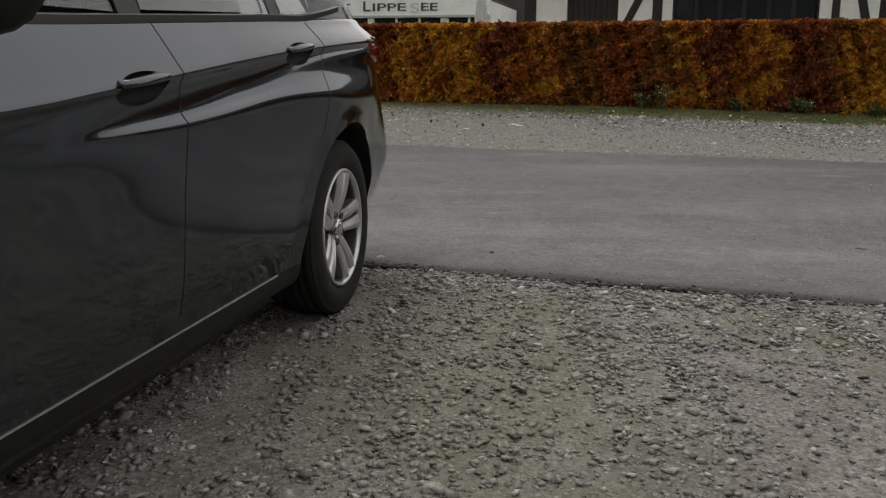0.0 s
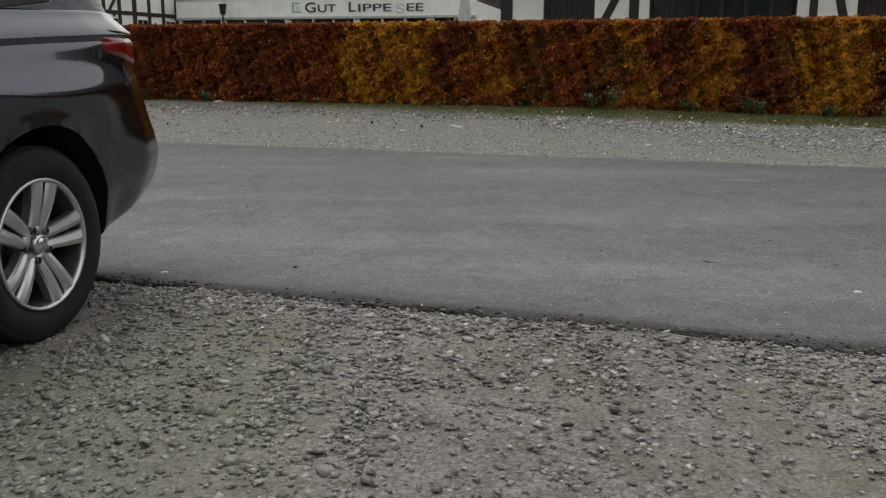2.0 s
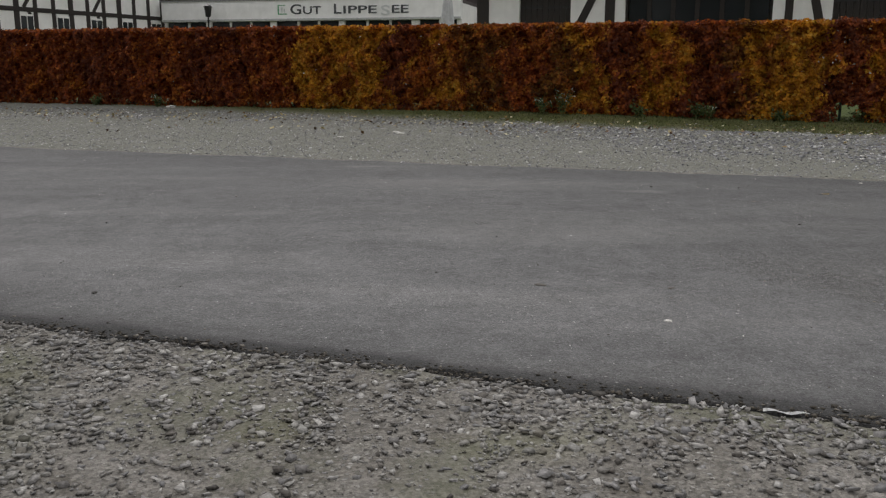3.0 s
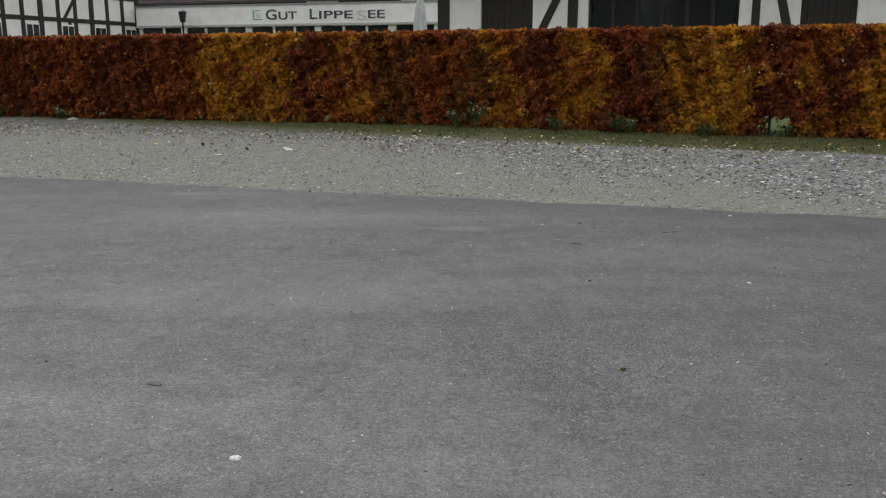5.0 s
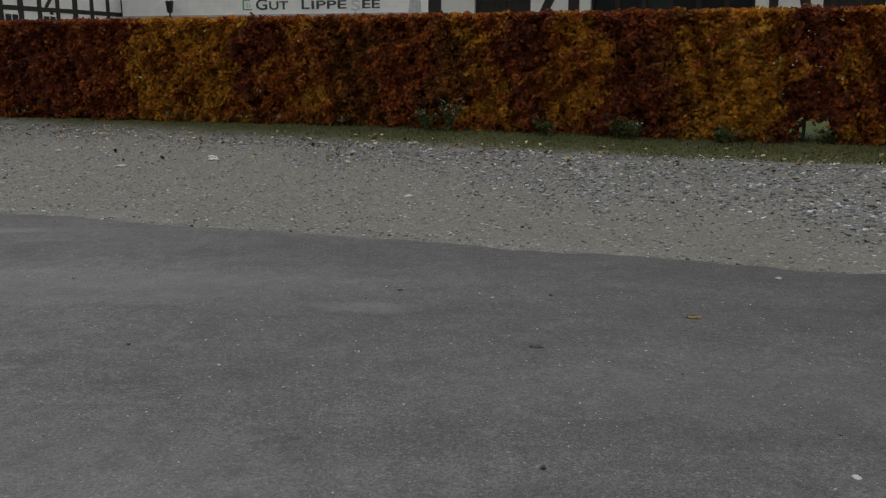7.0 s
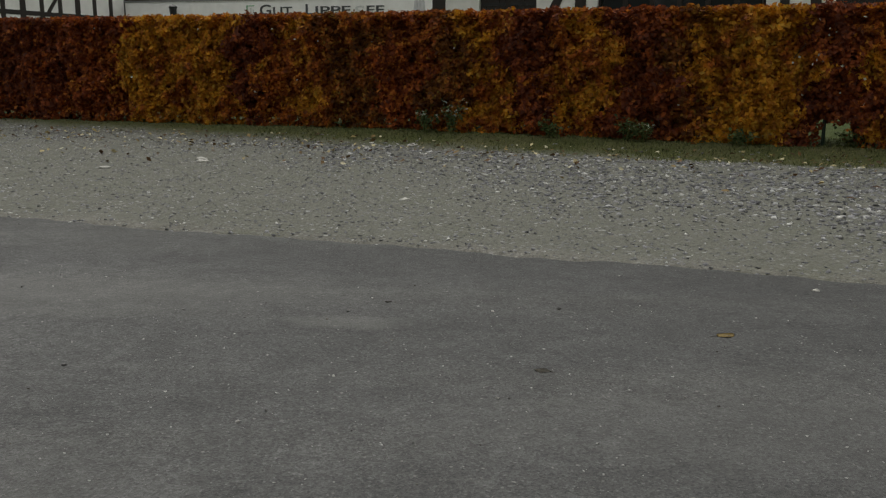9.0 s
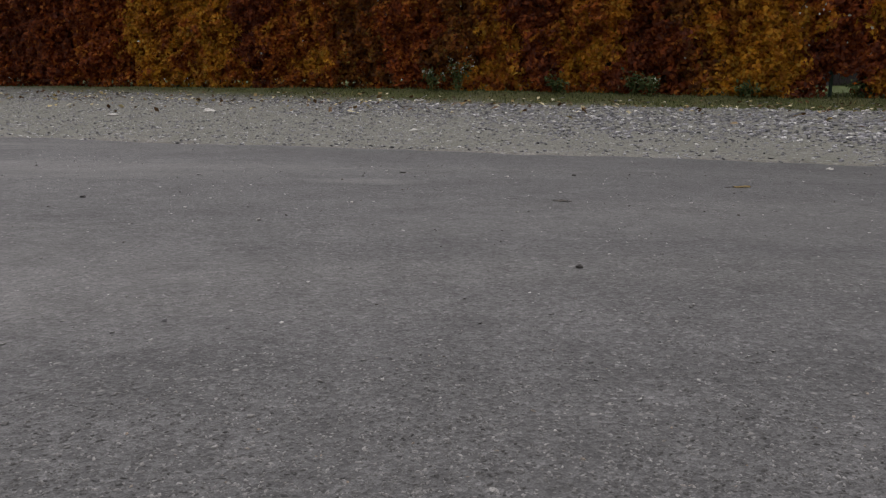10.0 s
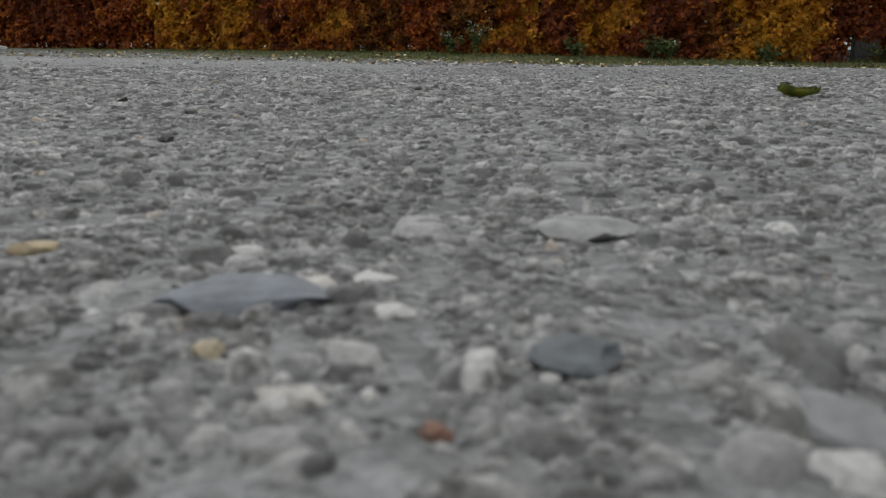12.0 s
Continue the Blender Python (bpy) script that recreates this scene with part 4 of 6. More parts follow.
def pavilion():
    """Low white restaurant wing with a deep lettered fascia over a row of windows."""
    p = thing("restaurant_pavilion", frame_of((-0.8, 51.8), (1, -0.25)), "low white restaurant with lettered fascia and dark windows", "restaurant")
    X0, X1, ZB, ZT, BACK = -16.1, 3.4, 3.6, 4.83, 9.0
    boxed("fascia", (X0, X1, -0.15, 0.25, ZB, ZT), FASCIA, p, 0.02)
    boxed("coping", (X0 - 0.06, X1 + 0.06, -0.22, 0.3, ZT, ZT + 0.08), plain("zinc", (0.3, 0.31, 0.32), 0.45, 0.7), p)
    boxed("gutter", (X0, X1, -0.2, -0.15, ZB + 0.02, ZB + 0.14), plain("grey_gutter", (0.42, 0.43, 0.43), 0.5), p)
    boxed("flat_roof", (X0, X1, 0.25, BACK, ZT - 0.3, ZT - 0.1), TILE, p)
    boxed("wall", (X0, X1, BACK - 0.3, BACK, 0, ZT - 0.3), PLASTER, p)
    boxed("wall", (X0, X0 + 0.3, 0.1, BACK - 0.3, 0, ZT - 0.3), PLASTER, p)
    boxed("wall", (X1 - 0.3, X1, 0.1, BACK - 0.3, 0, ZT - 0.3), PLASTER, p)
    boxed("parapet", (X0 + 0.3, X1 - 0.3, 0.02, 0.2, 0, 0.9), PLASTER, p)
    posts = (-15.9, -14.3, -12.9, -11.4, -10.0, -8.5, -6.83, -5.5, -4.0, -2.37, -0.94, 0.62, 2.12, 3.2)
    thick = {-8.5: 0.42, -4.0: 0.42, 0.62: 0.5, -12.9: 0.4}
    for a, b in zip(posts, posts[1:]):
        win = new("window")
        win.parent = p
        boxed("pane", (a, b, 0.1, 0.115, 0.9, ZB), PANE, win)
        boxed("transom", (a, b, 0.06, 0.12, 2.55, 2.62), WHITE, win)
        boxed("sill", (a, b, -0.06, 0.1, 0.86, 0.9), WHITE, win)
    for x in posts:
        t = thick.get(x, 0.13) / 2
        boxed("post", (x - t, x + t, 0.0, 0.2, 0, ZB), WHITE, p, 0.01)
    y = -0.165
    fit_word("G", 0.82, LETTER, p, -7.25, -6.55, y, 4.0)
    fit_word("UT", 0.64, LETTER, p, -6.42, -5.25, y, 4.0)
    fit_word("L", 0.82, LETTER, p, -4.42, -3.95, y, 4.0)
    fit_word("IPPE", 0.64, LETTER, p, -3.82, -1.72, y, 4.0)
    fit_word("S", 0.8, FADED, p, -1.45, -0.9, y, 3.88)
    fit_word("EE", 0.64, LETTER, p, -0.78, 0.25, y, 4.0)
    # small pale emblem before the words
    em = new("emblem")
    em.parent = p
    for d in ((-8.1, -8.02, 3.98, 4.55), (-8.02, -7.5, 3.98, 4.04), (-8.02, -7.6, 4.5, 4.55), (-7.85, -7.78, 4.1, 4.4), (-7.7, -7.62, 4.1, 4.3)):
        boxed("stroke", (d[0], d[1], -0.17, -0.15, d[2], d[3]), SPRIG if d[0] < -7.9 else FADED, em)
    # slate roof of the house behind
    boxed("rear_house_wall", (X0 - 12, X1 + 9, BACK + 0.5, BACK + 0.8, 0, 6.2), TILE, p)
    for x, wd in ((-7.6, 1.2), (-1.3, 0.5)):
        boxed("roof_window", (x - wd, x + wd, BACK + 0.4, BACK + 0.5, 5.45, 6.0), FADED, p)
    gable_roof(p, X0 - 12, X1 + 9, BACK + 0.8, BACK + 10, 6.2, 8.6)
    return p


def timber_wing():
    """Half-timbered wing that closes the court."""
    m = frame_of((-16.6, 56.3), (5.8, 11.3))
    h = thing("timbered_wing", m, "half-timbered wing with white panels and slim black posts", "house")
    X0, X1, EAVE, BACK = -26.0, 0.0, 6.4, 9.0
    panel_wall(h, X0, X1, 0, EAVE, PLASTER, 0.25)
    boxed("wall", (X0, X1, BACK - 0.3, BACK, 0, EAVE), PLASTER, h)
    for x in (X0, X1 - 0.3):
        boxed("wall", (x, x + 0.3, 0.25, BACK - 0.3, 0, EAVE), PLASTER, h)
    for i in range(22):
        x = -0.1 - 1.16 * i
        beam("post", (x, 0.2), (x, EAVE), 0.26 if i % 3 else 0.34, 0.03, h)
    for z in (0.3, 1.9, 3.85, 5.35, 6.3):
        beam("rail", (X0, z), (X1, z), 0.24, 0.04, h)
    for x in (-5.0, -9.6, -14.3, -20.0):
        beam("brace", (x - 0.5, 3.95), (x + 0.4, 5.25), 0.2, 0.025, h)
        beam("brace", (x + 0.7, 2.0), (x - 0.2, 3.75), 0.2, 0.025, h)
    for i in range(0, 20, 2):
        x = -0.1 - 1.16 * i - 0.58
        win = new("window")
        win.parent = h
        boxed("frame", (x - 0.42, x + 0.42, -0.03, -0.005, 2.1, 3.6), WHITE, win)
        for dx in (-0.2, 0.2):
            boxed("pane", (x + dx - 0.17, x + dx + 0.17, -0.045, -0.03, 2.2, 3.5), PANE, win)
    gable_roof(h, X0, X1, 0, BACK, EAVE, 9.0)
    for x in (X0, X1 - 0.3):
        gable_end(h, x, 0, BACK, EAVE, 8.9, 0.3, PLASTER)
    return h


timber_house()
pavilion()
timber_wing()


def closed_parasol(x, y):
    p = thing("closed_parasol", pose(x, y, 0.28), "tall closed parasol with pale grey canopy on a pole", "parasol")
    cloth = plain("parasol_cloth", (0.5, 0.51, 0.52), 0.85, 0, 0.2, 6, 0.004)
    bm = bmesh.new()
    n, rows = 32, ((0.02, 4.75), (0.09, 4.55), (0.2, 3.9), (0.27, 3.1), (0.3, 2.4), (0.22, 2.15), (0.25, 1.9), (0.29, 1.75))
    rings = []
    for r, z in rows:
        rings.append([bm.verts.new((r * (1 + 0.22 * math.cos(8 * a)) * math.cos(a), r * (1 + 0.22 * math.cos(8 * a)) * math.sin(a), z))
                      for a in [2 * math.pi * i / n for i in range(n)]])
    for hi, lo in zip(rings, rings[1:]):
        for i in range(n):
            bm.faces.new((hi[i], lo[i], lo[(i + 1) % n], hi[(i + 1) % n]))
    bm.faces.new(rings[0])
    part("canopy", bm, cloth, p, "folded pale grey cloth", True)
    bm = bmesh.new()
    tube(bm, [(0, 0, 0), (0, 0, 4.8)], [0.035, 0.03], 12)
    part("pole", bm, WHITE, p)
    bm = bmesh.new()
    lathe(bm, [(0.45, -0.02), (0.45, 0.06), (0.4, 0.1), (0.08, 0.12), (0.06, 0.35)], 24)
    part("base", bm, TILE, p)
    bm = bmesh.new()
    lathe(bm, [(0.31, 2.2), (0.32, 2.24), (0.31, 2.28)], 24)
    part("strap", bm, FADED, p)
    return p


def lantern_lamp(x, y):
    p = thing("street_lamp", pose(x, y, 0.28), "black tapered lantern on a slim black post", "lamp")
    bm = bmesh.new()
    lathe(bm, [(0.1, 0), (0.1, 0.5), (0.06, 0.55), (0.05, 3.5), (0.08, 3.55), (0.05, 3.62), (0.05, 3.8)], 16)
    part("post", bm, BLACK, p)
    bm = bmesh.new()
    lathe(bm, [(0.12, 3.78), (0.17, 3.84), (0.24, 4.36), (0.27, 4.4), (0.25, 4.43), (0.12, 4.5), (0.03, 4.56)], 6)
    part("lantern", bm, BLACK, p)
    bm = bmesh.new()
    lathe(bm, [(0.16, 3.88), (0.225, 4.3)], 6)
    part("pane", bm, PANE, p)
    return p


closed_parasol(1.73, 44.0)
lantern_lamp(-13.1, 54.1)


# ---- parked estate car ----
def paint_material():
    """Dark metallic base under clear lacquer, with a thin film of road dust."""
    k = Nodes("anthracite_metallic_paint")
    flake = k.n("ShaderNodeTexVoronoi", Scale=900.0)
    k.link(k.coords("object"), flake.inputs["Vector"])
    c = k.ramp(flake.outputs["Color"], [(0.2, (0.058, 0.066, 0.078)), (0.8, (0.086, 0.097, 0.113))])
    dust = k.ramp(k.noise(4, 6, 0.7, "object"), [(0.45, 0.0), (0.85, 0.05)])
    r = k.math("ADD", 0.2, k.math("MULTIPLY", dust, 1.2))
    k.done(c, r, 0.97, k.bump(k.noise(3.2, 3, 0.5, "object"), 0.05, 0.012), 0.1, 0.9)
    k.b.inputs["Specular Tint"].default_value = (0.4, 0.4, 0.41, 1)
    k.b.inputs["Coat Roughness"].default_value = 0.06
    k.b.inputs["Coat IOR"].default_value = 1.52
    return k.m


PAINT = paint_material()
TRIM = plain("black_plastic_trim", (0.011, 0.011, 0.012), 0.5, 0, 0.2, 20, 0.001)
# body paint blackened for the handle cups: the shade inside is put into its colour
SHADED_CUP = plain("shaded_cup_paint", (0.004, 0.0041, 0.0045), 0.55, 0, 0.1, 20, specular=0.15)
RUBBER = plain("tyre_rubber", (0.012, 0.012, 0.012), 0.85, 0, 0.35, 12, 0.002)
ALLOY = plain("silver_alloy", (0.62, 0.62, 0.63), 0.34, 0.85, 0.1, 20, specular=0.5)
CHROME = plain("chrome", (0.72, 0.72, 0.72), 0.16, 1.0, 0.05, 20)
STEEL = plain("brake_steel", (0.18, 0.17, 0.16), 0.4, 0.9, 0.3, 20)
DARK_BARREL = plain("dark_barrel", (0.02, 0.019, 0.018), 0.75, 0, 0.3, 20)
SEAT = plain("dark_seat_cloth", (0.03, 0.03, 0.032), 0.95, 0, 0.2, 30, 0.002)
SEAL = plain("satin_window_seal", (0.03, 0.03, 0.031), 0.3, 0, 0.15, 20, specular=0.6)
INK = plain("sticker_paper", (0.75, 0.76, 0.76), 0.6)


def car_glass():
    k = Nodes("tinted_car_glass")
    k.done((0.45, 0.49, 0.49), 0.02, 0, None, 0.5)
    k.b.inputs["Transmission Weight"].default_value = 0.9
    k.b.inputs["IOR"].default_value = 1.45
    return k.m


def lamp_glass(name, color):
    k = Nodes(name)
    k.done(color, 0.12, 0, None, 0.35, 0.0)
    return k.m


CAR_GLASS = car_glass()
RED_LAMP = lamp_glass("red_lamp_glass", (0.17, 0.004, 0.007))
CLEAR_LAMP = lamp_glass("clear_lamp_glass", (0.2, 0.03, 0.035))

FRONT_AXLE, NOSE, TAIL = -2.66, -3.58, 0.98
WHEEL_Y, WHEEL_R = 0.85, 0.316
HANDLES = ((-1.4, 0.847), (-0.49, 0.932))
ARCH_R, ARCH_Z, ARCH_X = 0.385, 0.312, 0.012


def tween(x, xs, ys):
    return float(np.interp(x, xs, ys))


def eased(x, xs, ys):
    """The same, with the knots rounded off, but for nose and tail."""
    r = 0.14 * max(0.0, min(1.0, (x + 3.3) * 3, (0.5 - x) * 4))
    return sum(tween(x + r * d, xs, ys) for d in (-1, -0.5, 0, 0.5, 1)) / 5


def half_width(x):
    """Half width of the body along its length: drawn in at nose and tail."""
    return eased(x, (-3.58, -3.5, -3.3, -3.0, -2.66, -1.8, 0.0, 0.35, 0.62, 0.8, 0.92, 0.98), (0.5, 0.66, 0.8, 0.865, 0.89, 0.895, 0.9, 0.885, 0.84, 0.77, 0.66, 0.5))


def crease(x):
    return eased(x, (-3.58, -3.0, -1.7, -0.5, 0.0, 0.4, 0.7, 0.98), (0.66, 0.74, 0.815, 0.928, 0.962, 0.984, 0.995, 1.0))


def belt(x):
    return eased(x, (-3.58, -3.3, -2.9, -2.2, -1.54, -0.42, 0.5, 0.98), (0.72, 0.82, 0.9, 0.945, 0.965, 1.03, 1.075, 1.085))


def sill(x):
    return tween(x, (-3.58, -3.3, -2.3, -0.4, 0.3, 0.62, 0.98), (0.27, 0.23, 0.2, 0.19, 0.25, 0.32, 0.4))


def section(x):
    """Half outline of the body at x, from the sill up to the belt and in to the middle: (y, z)."""
    b, c, t, u = half_width(x), crease(x), belt(x), sill(x)
    drop = eased(x, (-1.5, -1.12, -0.62, -0.3, 0.1, 0.4), (0.05, 0.08, 0.075, 0.034, 0.03, 0.03))
    bulge = c - drop - eased(x, (-1.5, -1.12, -0.62, -0.3, 0.1), (0.034, 0.03, 0.036, 0.1, 0.15))
    k = tween(x, (-1.6, -1.3, -0.85), (0.0, 0.4, 1.0))
    q = 1 - k
    e = eased(x, (0.22, 0.62), (0.0, 1.0))
    h = eased(x, (-1.5, -1.12, -0.62, -0.25), (0.012, 0.018, 0.02, 0.0)) * k
    p = 0.3 * h
    # front doors are widest at the crease and tuck in below; the rear flank swells out again over the wheel and stands upright behind it
    return [(0.0, u - 0.02), (b - 0.2, u - 0.02), (b - 0.105, u), (b - 0.086, u + 0.035), (b - 0.076, u + 0.09), (b - 0.072, u + 0.11), (b - 0.05 - 0.016 * q, u + 0.2),
            (b - 0.022 - 0.03 * q - 0.012 * e - 0.5 * h, (u + 0.2 + bulge) / 2 + 0.04), (b - 0.006 * k - 0.037 * q - 0.026 * e - 0.9 * h, bulge - 0.04), (b - 0.003 * k - 0.032 * q - 0.03 * e - h, bulge),
            (b - 0.014 * k - 0.031 * q - 0.024 * e - 0.8 * h, bulge * 0.75 + (c - drop) * 0.25), (b - 0.034 * k - 0.029 * q - 0.008 * e - 0.5 * h, bulge * 0.4 + (c - drop) * 0.6),
            (b - 0.044 * k - p - 0.027 * q + 0.004 * e, c - drop), (b - 0.049 * k - p * 0.7 - 0.024 * q + 0.006 * e, c - drop * 0.6), (b - 0.049 * k - 0.021 * q + 0.006 * e, c - 0.018),
            (b - 0.012 - 0.029 * k, c - 0.004), (b - 0.01 - 0.029 * k, c + 0.004), (b - 0.022 - 0.028 * k, c + 0.022), (b - 0.078 - 0.024 * k, t - 0.02), (b - 0.094 - 0.024 * k, t), (b - 0.14, t + 0.005), (0.0, t + 0.01)]


def rounded(pts, n=3):
    """The same outline with n steps between its knots, along a smooth curve."""
    p = np.array(pts)
    out = [pts[0], pts[1]]
    for i in range(1, len(p) - 2):
        a, b, c, d = p[i - 1], p[i], p[i + 1], p[i + 2]
        t = np.cumsum([0] + [max(1e-5, float(np.hypot(*(v - u)))) ** 0.5 for u, v in ((a, b), (b, c), (c, d))])
        for f in np.linspace(0, 1, n + 1)[1:]:
            x = t[1] + (t[2] - t[1]) * f
            ab = a + (b - a) * (x - t[0]) / (t[1] - t[0])
            bc = b + (c - b) * (x - t[1]) / (t[2] - t[1])
            cd = c + (d - c) * (x - t[2]) / (t[3] - t[2])
            abc = ab + (bc - ab) * (x - t[0]) / (t[2] - t[0])
            bcd = bc + (cd - bc) * (x - t[1]) / (t[3] - t[1])
            out.append(tuple(abc + (bcd - abc) * (x - t[1]) / (t[2] - t[1])))
    return out + [pts[-1]]


def flare(x, z):
    """How far the wheel arches swell out of the flank."""
    return sum(0.013 * math.exp(-(max(0.0, math.hypot(x - ax - ARCH_X, z - ARCH_Z) - ARCH_R) / 0.035) ** 2) for ax in (0.0, FRONT_AXLE)
               if z > 0.2) * min(1.0, max(0.0, (0.62 - x) * 5))


def tail_shift(x, z):
    """The tail bulges at bumper height and leans forward above."""
    return (0.14 * math.exp(-((z - 0.49) / 0.19) ** 2) - 0.16 * max(0, z - 0.75)) * max(0, (x - 0.3) / 0.68)


def body_bmesh():
    xs = sorted(set([round(v, 3) for v in np.arange(-3.2, 0.5, 0.0375)] + [-3.58, -3.56, -3.52, -3.46, -3.38, -3.3] +
                    [0.5, 0.535, 0.57, 0.6, 0.63, 0.66, 0.69, 0.72, 0.75, 0.775, 0.8, 0.825, 0.85, 0.875, 0.9, 0.92, 0.94, 0.965, 0.98]))
    bm = bmesh.new()
    rings = []
    for x in xs:
        half = rounded(section(x))
        half = [(y + (flare(x, z) if y > 0.5 else 0.0), z) for y, z in half]
        left = [(-y, z) for y, z in half]
        right = [(y, z) for y, z in half[1:-1]]
        wide = lambda z: 1 + 0.05 * math.exp(-((z - 0.5) / 0.2) ** 2) * min(1, max(0, (x - 0.3) / 0.35))
        rings.append([bm.verts.new((x + tail_shift(x, z), y * wide(z), z)) for y, z in left + list(reversed(right))])
    n = len(rings[0])
    for a, b in zip(rings, rings[1:]):
        for i in range(n):
            bm.faces.new((a[i], b[i], b[(i + 1) % n], a[(i + 1) % n]))
    bm.faces.new(rings[0])
    bm.faces.new(list(reversed(rings[-1])))
    bmesh.ops.recalc_face_normals(bm, faces=bm.faces)
    for f in bm.faces:
        f.smooth = True
    return bm


def cut_body():
    """Body with its four wheel arches cut out."""
    bm = body_bmesh()
    me = bpy.data.meshes.new("body")
    bm.to_mesh(me)
    bm.free()
    me.materials.append(PAINT), me.materials.append(TRIM), me.materials.append(SHADED_CUP)
    ob = new("body", me)
    bm = bmesh.new()
    for ax in (ARCH_X, FRONT_AXLE + ARCH_X):
        for sgn in (-1, 1):
            m = Matrix.Translation((ax, sgn * 0.8, ARCH_Z)) @ Matrix.Rotation(radians(90), 4, "X")
            lathe(bm, [(ARCH_R, -0.26), (ARCH_R, 0.26)], 64, m)
            box(bm, ax - ARCH_R, ax + ARCH_R, sgn * 0.8 - 0.26, sgn * 0.8 + 0.26, -0.2, ARCH_Z)
    arch_faces = len(bm.faces)
    for x0, zc in HANDLES:
        for sgn in (-1, 1):
            c = on_side(x0 + 0.1, zc - 0.004)
            m = Matrix.Translation((c.x, sgn * c.y, c.z)) @ Matrix.Rotation(radians(-5), 4, "Y") @ Matrix.Diagonal((0.106, 0.026, 0.036, 1))
            bmesh.ops.create_icosphere(bm, subdivisions=4, radius=1, matrix=m)
    bmesh.ops.recalc_face_normals(bm, faces=bm.faces)
    cm = bpy.data.meshes.new("arch_cutter")
    bm.to_mesh(cm)
    bm.free()
    cm.materials.append(PAINT), cm.materials.append(TRIM), cm.materials.append(SHADED_CUP)
    for p in cm.polygons:
        p.material_index = 1 if p.index < arch_faces else 2
        p.use_smooth = p.index >= arch_faces
    cutter = new("arch_cutter", cm)
    mod = ob.modifiers.new("arches", "BOOLEAN")
    mod.operation, mod.object, mod.solver, mod.use_self = "DIFFERENCE", cutter, "EXACT", True
    bpy.context.view_layer.update()
    done = bpy.data.meshes.new_from_object(ob.evaluated_get(bpy.context.evaluated_depsgraph_get()))
    ob.modifiers.clear()
    ob.data = done
    done.name = "body"
    bpy.data.objects.remove(cutter)
    bmx = bmesh.new()
    bmx.from_mesh(done)
    for f in bmx.faces:
        m = f.calc_center_median()
        if m.z < sill(m.x) + 0.064 and -2.4 < m.x < 0.2:
            f.material_index = 1
    for e in bmx.edges:
        if len(e.link_faces) == 2 and e.calc_face_angle(0) > radians(38):
            e.smooth = False
    bmx.to_mesh(done)
    bmx.free()
    return ob


def wheel_parts(car, x, sgn):
    """Tyre, five-double-spoke alloy rim, hub cap, bolts and brake disc; outer face to sgn * y."""
    w = new("wheel")
    w.parent = car
    w.matrix_local = Matrix.Translation((x, sgn * WHEEL_Y, WHEEL_R)) @ Matrix.Rotation(radians(90 if sgn < 0 else -90), 4, "X")
    # local z looks outwards
    bm = bmesh.new()
    R, r = WHEEL_R, 0.214
    prof = [(r, -0.19), (r + 0.02, -0.205), (R - 0.05, -0.212), (R - 0.018, -0.205), (R - 0.004, -0.185)]
    for k in range(5):
        z0 = -0.17 + k * 0.033
        prof += [(R, z0), (R, z0 + 0.024), (R - 0.007, z0 + 0.026), (R - 0.007, z0 + 0.031)]
    prof += [(R - 0.004, -0.012), (R - 0.018, 0.004), (R - 0.05, 0.012), (r + 0.03, 0.01), (r + 0.008, 0.002), (r, -0.006)]
    lathe(bm, prof, 72, None, True)
    part("tyre", bm, RUBBER, w, "", True)
    rim = new("rim")
    rim.parent = w
    bm = bmesh.new()
    lathe(bm, [(0.215, 0.003), (0.211, 0.007), (0.205, 0.005), (0.201, -0.004), (0.199, -0.02), (0.206, -0.022), (0.214, -0.02)], 72, None, True)
    part("rim_ring", bm, ALLOY, rim, "", True)
    bm = bmesh.new()
    lathe(bm, [(0.198, -0.02), (0.19, -0.09), (0.185, -0.18), (0.2, -0.19), (0.214, -0.19), (0.214, -0.02)], 60, None, True)
    part("barrel", bm, DARK_BARREL, rim, "dark inner barrel of the rim", True)
    for i in range(5):
        for side in (-1, 1):
            bm = bmesh.new()
            base = 2 * math.pi * i / 5 + radians(79)
            rows = []
            for f in np.linspace(0, 1, 9):
                rad = 0.045 + 0.158 * f
                off = side * (0.0185 + 0.0165 * f)
                half = 0.0165 + 0.0095 * f
                top = 0.0 - 0.026 * (1 - f) ** 1.4 + 0.004 * math.sin(f * math.pi)
                inner = -0.007 if side > 0 else -0.003
                outer = -0.003 if side > 0 else -0.007
                rows.append([Vector((rad, off + dy, zz)) for dy, zz in ((-half, top - 0.011), (-half * 0.8, top + inner * 0.4), (-half * 0.1, top + 0.003), (half * 0.8, top + outer * 0.4),
                                                                     (half, top - 0.011), (half * 0.8, top - 0.045), (-half * 0.8, top - 0.045))])
            rot = Matrix.Rotation(base, 4, "Z")
            vs = [[bm.verts.new(rot @ p) for p in row] for row in rows]
            for a, b in zip(vs, vs[1:]):
                for j in range(7):
                    bm.faces.new((a[j], a[(j + 1) % 7], b[(j + 1) % 7], b[j]))
            bm.faces.new(vs[0]), bm.faces.new(list(reversed(vs[-1])))
            bmesh.ops.recalc_face_normals(bm, faces=bm.faces)
            part("spoke", bm, ALLOY, rim)
    bm = bmesh.new()
    lathe(bm, [(0.064, -0.07), (0.063, -0.036), (0.056, -0.026), (0.034, -0.024), (0.0345, -0.034)], 40)
    part("rim_hub", bm, ALLOY, rim, "", True)
    for i in range(5):
        bm = bmesh.new()
        a = 2 * math.pi * (i + 0.5) / 5 + radians(79)
